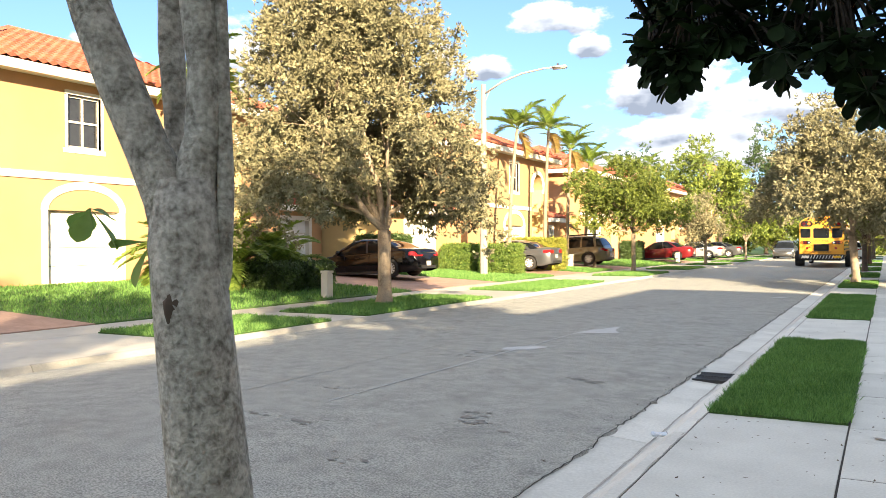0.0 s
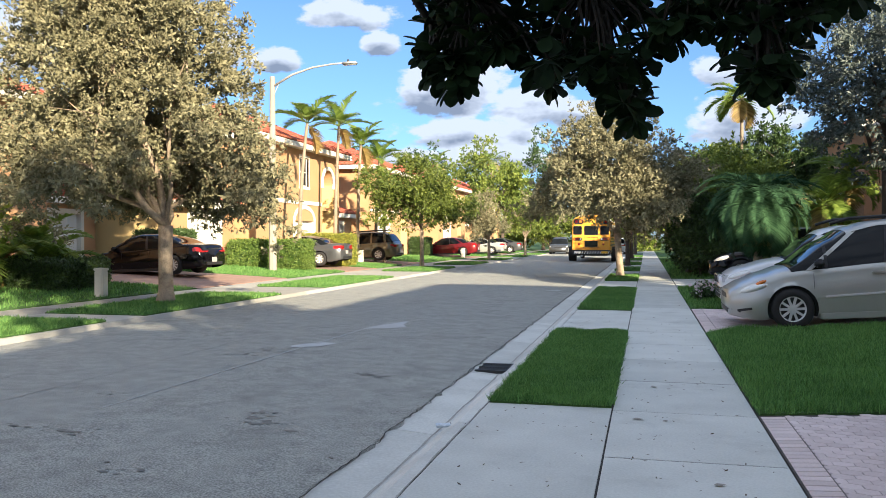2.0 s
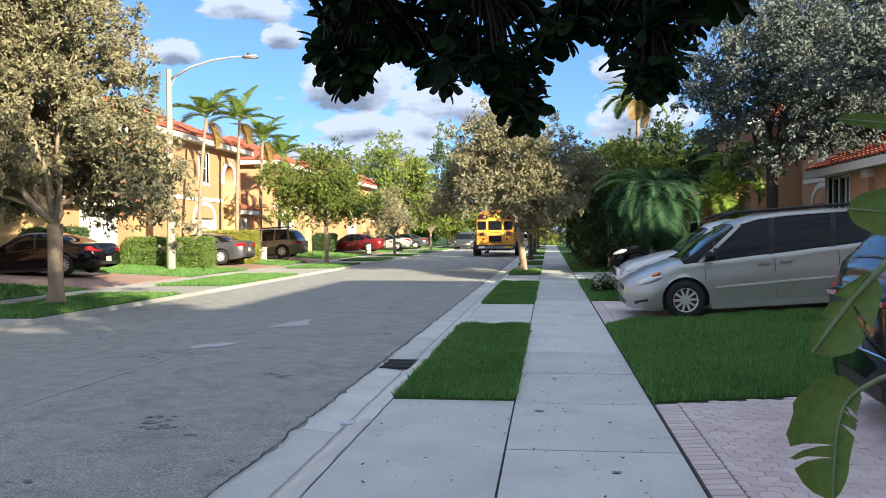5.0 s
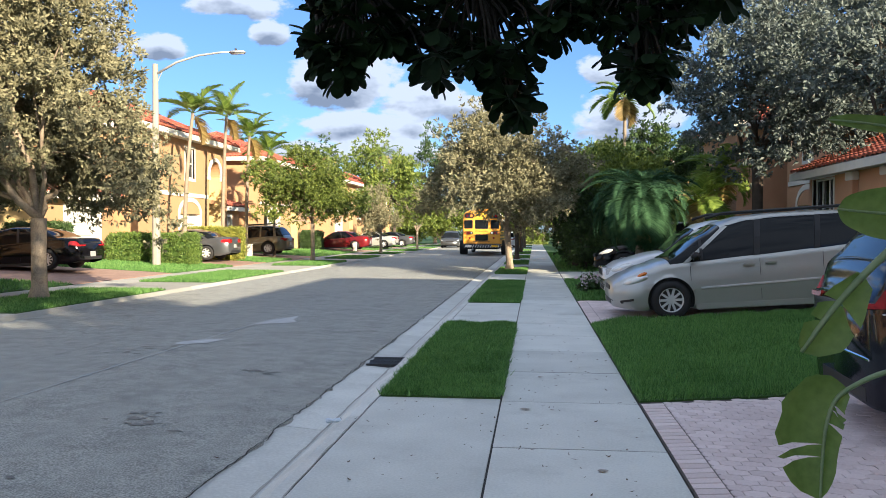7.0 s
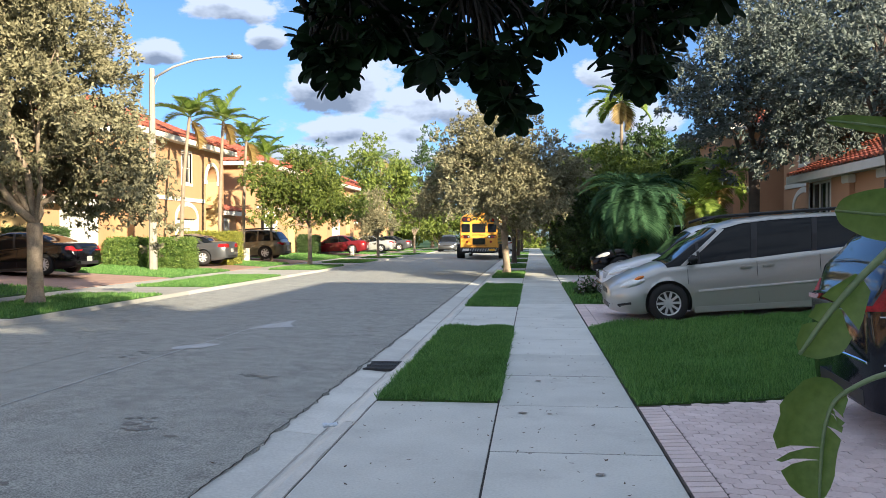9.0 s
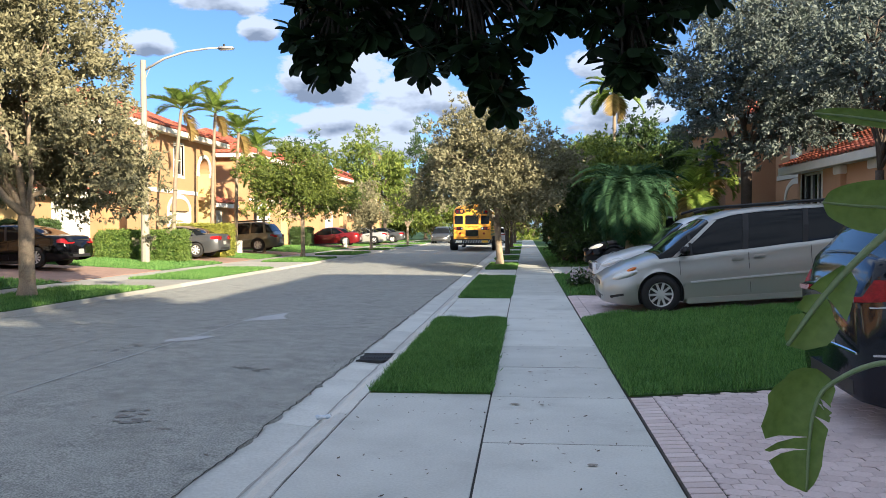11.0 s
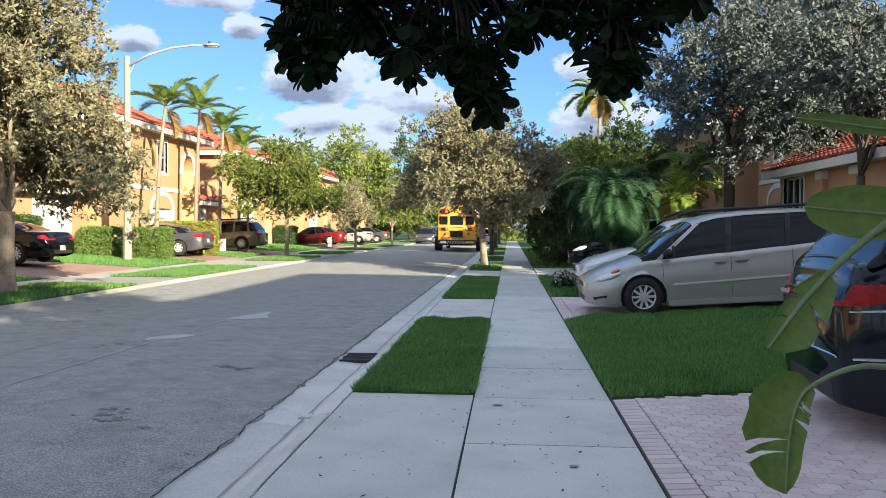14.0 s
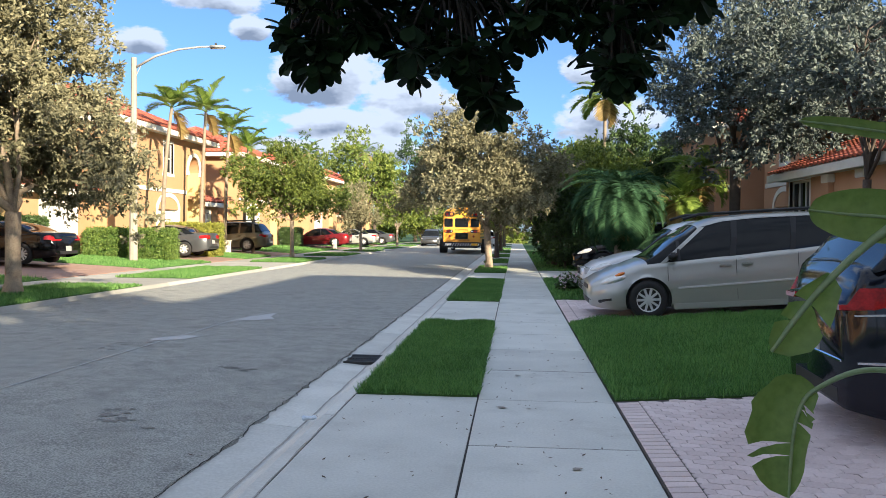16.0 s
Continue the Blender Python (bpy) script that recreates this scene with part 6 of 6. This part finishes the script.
V = np.stack([P - d, P + q, P + d + [0, 0, 0.008], P - q * [1, 1, -0.6]], 1)
tagged(part("fallen_leaves", (V.reshape(-1, 3), np.arange(4 * n).reshape(-1, 4)), DIRT), "small dry brown leaves scattered on the concrete", "leaves", kind="stuff")

# stains on the sidewalk
for x, y, sx, sy in ((-0.09, 7.02, 0.06, 0.05), (0.14, 7.0, 0.035, 0.03), (0.42, 5.25, 0.045, 0.04), (0.05, 8.6, 0.05, 0.04)):
    rs = random.Random(x)
    decal("footpath_stain", [(x + sx * rs.uniform(.35, 1) * math.cos(k * math.tau / 11), y + sy * rs.uniform(.35, 1) * math.sin(k * math.tau / 11)) for k in range(11)], lambda x: 0.009, mat("stain", (0.36, 0.33, 0.29), (0.17, 0.155, 0.135), 0.9, 30, 90), "brown stain on the concrete sidewalk")

# flowers on the near lawn
for i, (x, y) in enumerate([(1.30, 20.6), (1.55, 20.9), (1.40, 21.4)]):
    fl = thing("flower_clump", "clump of pink and white leafy flowers on the lawn", "flowers", group="flower bed", at=(x, y, rise(x)))
    c = [(random.Random(i * 9 + k).uniform(-.18, .18), random.Random(i * 7 + k + 3).uniform(-.18, .18), random.Random(i * 5 + k).uniform(0.12, 0.36)) for k in range(40)]
    part("leaves", leaf_cloud(300, c, 0.05, 0.11, 200 + i), LEAF_D, fl)["kind"] = "stuff"
    part("petals", leaf_cloud(45, [(p[0], p[1], p[2] + 0.05) for p in c], 0.04, 0.10, 230 + i, aspect=0.8), mat("petal_white", (0.75, 0.68, 0.70), (0.55, 0.4, 0.45), 0.6, vary=0.4) if i % 2 == 0 else mat("petal_pink", (0.62, 0.08, 0.16), (0.4, 0.04, 0.1), 0.6, vary=0.4), fl)["kind"] = "stuff"

# ---- overhanging branch of the verge tree ----
def broad_leaf_mesh():
    """One thick obovate leaf, stalk at the origin, along +x, 1 long."""
    out = [(0.0, 0.02), (0.18, 0.05), (0.4, 0.155), (0.62, 0.245), (0.8, 0.25), (0.93, 0.16), (1.0, 0.0)]
    V = [(x, 0.0, 0.03 * math.sin(x * 3)) for x, _ in out]
    V += [(x, w, 0.03 * math.sin(x * 3) + w * 0.28) for x, w in out]
    V += [(x, -w, 0.03 * math.sin(x * 3) + w * 0.28) for x, w in out]
    F = []
    n = len(out)
    for i in range(n - 1):
        F += [(i, i + 1, n + i + 1, n + i), (i + 1, i, 2 * n + i, 2 * n + i + 1)]
    return V, F


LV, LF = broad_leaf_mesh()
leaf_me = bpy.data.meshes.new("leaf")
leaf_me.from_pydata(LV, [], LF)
# leaf colour with the shade under the branch painted in
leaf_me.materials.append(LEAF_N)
leaf_me.shade_smooth()
fresh_me = leaf_me.copy()
fresh_me.materials.clear()
fresh_me.materials.append(LEAF_L)
LOW = [(-0.76, 2.10), (-0.73, 1.995), (-0.69, 1.94), (-0.62, 1.945), (-0.54, 1.985), (-0.475, 2.05), (-0.40, 1.945), (-0.31, 1.93), (-0.20, 1.93), (-0.15, 1.86), (-0.12, 1.81), (-0.02, 1.80), (0.0, 1.92),
       (0.02, 2.03), (0.07, 2.07), (0.14, 2.10), (0.185, 2.05), (0.20, 1.92), (0.25, 1.90), (0.33, 1.90), (0.42, 1.92), (0.455, 2.03), (0.49, 2.13), (0.57, 2.14), (0.62, 2.15), (0.66, 2.25)]
rt = random.Random(77)
sprays = []
while len(sprays) < 520:
    x = rt.uniform(-0.72, 0.62)
    zl = max(interp(LOW, x + o) for o in (-0.04, 0.0, 0.04)) + 0.055
    edge = len(sprays) < 110
    z = zl + (rt.uniform(0.0, 0.07) if edge else rt.uniform(0.05, 0.60))
    y = rt.uniform(2.35, 2.6 if edge else 3.0)
    k = y / 2.6
    sprays.append(Vector((x * k, y, 1.5 + (z - 1.5) * k)))
home = Vector((-0.98, 1.02, 0))
arms = bmesh.new()
boughs = []
for tgt in ((-0.55, 2.5, 2.25), (-0.2, 2.6, 2.3), (0.3, 2.6, 2.3), (0.6, 2.6, 2.4), (-0.7, 2.6, 2.2)):
    p, q = limb((-0.92, 1.4, 2.55), tgt, 0.026, 0.012, rt, 0.1)
    tube([v - home for v in p], q, 8, arms)
    boughs += p[2:]
for s in sprays:
    b = min(boughs, key=lambda v: (v - s).length + (0.3 if v.z < s.z else 0))
    p, q = limb(b, s, 0.007, 0.003, rt, 0.12, 4)
    tube([v - home for v in p], q, 5, arms)
# same tree as the pale trunk; its shade is in the bark colour
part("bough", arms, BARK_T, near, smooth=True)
JV, JF, count = [], [], 0
extra = [Vector((-1.185, 0.88, 1.555)), Vector((-1.09, 0.92, 1.50))]
for s in extra + sprays:
    nl = rt.randint(6, 9) if s not in extra else 4
    for i in range(nl):
        size = rt.uniform(0.062, 0.095)
        m = Matrix.Translation(s - home) @ pose(0, 0, 0, rt.uniform(-40, 40), rt.uniform(-25, 75), i * 360 / nl + rt.uniform(-25, 25)) @ Matrix.Diagonal((size, size, size, 1))
        if count < 300:
            share("leaf", fresh_me if s in extra else leaf_me, m, near)
            count += 1
        else:
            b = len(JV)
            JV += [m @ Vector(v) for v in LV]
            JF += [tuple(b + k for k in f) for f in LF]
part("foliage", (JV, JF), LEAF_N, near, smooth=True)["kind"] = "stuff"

# ---- broad-leaved plant beside the driveway ----
ban = thing("banana_plant", "broad-leaved plant with torn green leaves beside the driveway", "plant", at=(1.5, 2.42, 0.0))
bz = Vector((1.5, 2.42, 0.0))


def blade(mid, half, tears, rand, name="leaf", tilt=0.25, begin=0.38, rib=0.010):
    """A long leaf along mid, torn into strips; half: its width on either side of the midrib."""
    r = random.Random(rand)
    pts = [Vector(p) - bz for p in mid]
    n = 36
    line = []
    for i in range(n + 1):
        a = i / n * (len(pts) - 1)
        j = min(int(a), len(pts) - 2)
        p0, p1, p2, p3 = pts[max(j - 1, 0)], pts[j], pts[j + 1], pts[min(j + 2, len(pts) - 1)]
        t = a - j
        line.append(0.5 * ((2 * p1) + (p2 - p0) * t + (2 * p0 - 5 * p1 + 4 * p2 - p3) * t * t + (3 * p1 - p0 - 3 * p2 + p3) * t ** 3))
    bm = bmesh.new()
    start = int(n * begin)
    cuts = {(s, r.randint(start + 3, n - 3)) for s in (-1, 1) for _ in range(tears)}
    for s in (-1, 1):
        prev = None
        for i in range(start, n + 1):
            k = (i - start) / (n - start)
            w = half[0 if s > 0 else 1] * max(0.0, math.sin(math.pi * min(0.999, 0.08 + 0.92 * k))) ** 0.55 * (1 + (0.05 * math.sin(i * 1.9 + rand) if tears else 0.0))
            t = (line[min(i + 1, n)] - line[max(i - 1, 0)]).normalized()
            side = Vector((t.z, 0, -t.x)) * s
            cur = [bm.verts.new(line[i])]
            for f, dip, fwd in ((0.33, 0.07, 0.06), (0.66, 0.06, 0.18), (1.0, -0.6 * tilt, 0.36)):
                wave = 0.004 * math.sin(i * 1.3 + f * 5 + rand)
                cur.append(bm.verts.new(line[i] + side * w * f + Vector((0, dip * w + wave, 0)) + t * w * fwd * (1 - k)))
            if prev:
                for q in range(3):
                    bm.faces.new((prev[q], cur[q], cur[q + 1], prev[q + 1]))
            prev = cur
            if (s, i) in cuts:
                gap = t * r.uniform(0.016, 0.034)
                prev = [bm.verts.new(v.co + gap * f) for v, f in zip(cur, (0, 0.2, 0.6, 1.0))]
    lf = part(name, bm, BANANA, ban, smooth=True)
    part("midrib", tube(line, [rib * (1 - 0.85 * i / n) + 0.002 for i in range(n + 1)], 8), RIBM, lf, "pale midrib", smooth=True)


blade([(1.5, 2.42, 0.3), (1.34, 2.42, 1.02), (1.04, 2.40, 1.125), (0.86, 2.385, 1.075), (0.795, 2.37, 0.985), (0.775, 2.36, 0.77)], (0.135, 0.045), 4, 1, begin=0.62)
blade([(1.5, 2.42, 0.4), (1.42, 2.44, 1.40), (1.25, 2.42, 1.62), (1.036, 2.40, 1.515), (0.853, 2.385, 1.344), (0.725, 2.37, 1.175)], (0.045, 0.088), 2, 2, begin=0.76, rib=0.022)
blade([(1.5, 2.42, 0.6), (1.45, 2.43, 1.40), (1.25, 2.41, 1.52), (1.05, 2.40, 1.55), (0.92, 2.40, 1.56), (0.825, 2.395, 1.57)], (0.075, 0.075), 0, 3, rib=0.006)
blade([(1.5, 2.42, 0.6), (1.46, 2.46, 1.65), (1.25, 2.44, 1.77), (1.05, 2.43, 1.79), (0.9, 2.42, 1.81), (0.80, 2.41, 1.82)], (0.026, 0.022), 0, 4, rib=0.004)
blade([(1.5, 2.42, 0.2), (1.62, 2.5, 1.1), (1.72, 2.5, 1.6), (1.9, 2.5, 1.75), (2.05, 2.5, 1.6), (2.12, 2.5, 1.4)], (0.10, 0.10), 3, 5)
part("stalk", tube([(0, 0, -0.1), (0.01, 0, 0.4), (0, 0, 0.8)], [0.06, 0.05, 0.03], 10), BANANA, ban, smooth=True)
part("mulch", box(-0.3, 0.4, -0.4, 0.4, -0.05, 0.02, 0.01), SOIL, ban)

# ---- brick driveways ----
hexa = [(x * 0.68, y * 0.69) for x, y in ((-0.0995, -0.053), (-0.03, -0.080), (0.0, -0.094), (0.0995, -0.053), (0.0995, 0.053), (0.03, 0.080), (0.0, 0.094), (-0.0995, 0.053))]
PX, PY = 0.1387, 0.1047
PV = [(x, y, 0.0) for x, y in hexa] + [(x * 0.965, y * 0.96, 0.005) for x, y in hexa]
PF = [tuple(range(8, 16))] + [(i, (i + 1) % 8, (i + 1) % 8 + 8, i + 8) for i in range(8)]
pave_me = bpy.data.meshes.new("paver")
pave_me.from_pydata(PV, [], PF)
pave_me.materials.append(PAVER)


def brick_drive(poly, near_box, label):
    bed = drive("driveway", poly, up, SAND, label, 0.004)
    JV, JF, made = [], [], 0
    rp = random.Random(4)
    x0, x1, y0, y1 = min(p[0] for p in poly), max(p[0] for p in poly), min(p[1] for p in poly), max(p[1] for p in poly)
    for j in range(int((y1 - y0) / PY)):
        for i in range(int((x1 - x0) / PX) + 1):
            half = j % 2 and i == 0
            x, y = x0 + 0.212 + 0.0694 + (i - 0.5 * (j % 2)) * PX + (0.035 if half else 0.0), y0 + (j + 0.5) * PY
            if not inside(poly, x + 0.04, y) or not inside(poly, x, y + 0.04):
                continue
            m = pose(x, y, rise(x) + 0.006 + rp.uniform(-0.0015, 0.0015), rp.uniform(-.6, .6), rp.uniform(-.6, .6) - (3.72 if x > 2.1 else 0.0), rp.uniform(-.8, .8)) @ Matrix.Diagonal((0.49 if half else 1.0, 1, 1, 1))
            if near_box and near_box[0] < x < near_box[1] and near_box[2] < y < near_box[3] and made < 300:
                share("paver", pave_me, m, bed)
                made += 1
            else:
                b = len(JV)
                JV += [m @ Vector(v) for v in PV]
                JF += [tuple(b + k for k in f) for f in PF]
    # soldier course along the sidewalk
    for k in range(int((y1 - y0) / 0.105)):
        y = y0 + 0.055 + k * 0.105
        if inside(poly, x0 + 0.1, y) and inside(poly, x0 + 0.1, y + 0.05):
            b = len(JV)
            z = rise(x0 + 0.1) + 0.008
            JV += [(x0 + 0.012, y - 0.048, z - 0.01), (x0 + 0.205, y - 0.048, z - 0.01), (x0 + 0.205, y + 0.048, z - 0.01), (x0 + 0.012, y + 0.048, z - 0.01),
                   (x0 + 0.017, y - 0.043, z), (x0 + 0.200, y - 0.043, z + 0.01), (x0 + 0.200, y + 0.043, z + 0.01), (x0 + 0.017, y + 0.043, z)]
            JF += [tuple(b + q for q in f) for f in ((4, 5, 6, 7), (0, 1, 5, 4), (1, 2, 6, 5), (2, 3, 7, 6), (3, 0, 4, 7))]
    part("paver_rest", (JV, JF), PAVER, bed)["kind"] = "stuff"


brick_drive([(0.905, 2.2), (8.5, 2.3), (8.5, 8.15), (4.4, 7.88), (2.7, 7.92), (0.905, 7.40)], (1.05, 2.6, 5.2, 7.4), "pinkish brick driveway of interlocking pavers")
brick_drive([(0.905, 13.52), (1.3, 14.12), (1.75, 14.42), (3.2, 14.47), (8.5, 14.87), (8.5, 21.3), (3.2, 20.9), (0.905, 18.2)], None, "pinkish brick driveway under parked cars")
drive("driveway", rect(0.92, 8.5, 26.1, 31.6), up, CONCRETE, "pale concrete driveway beside shrubs")
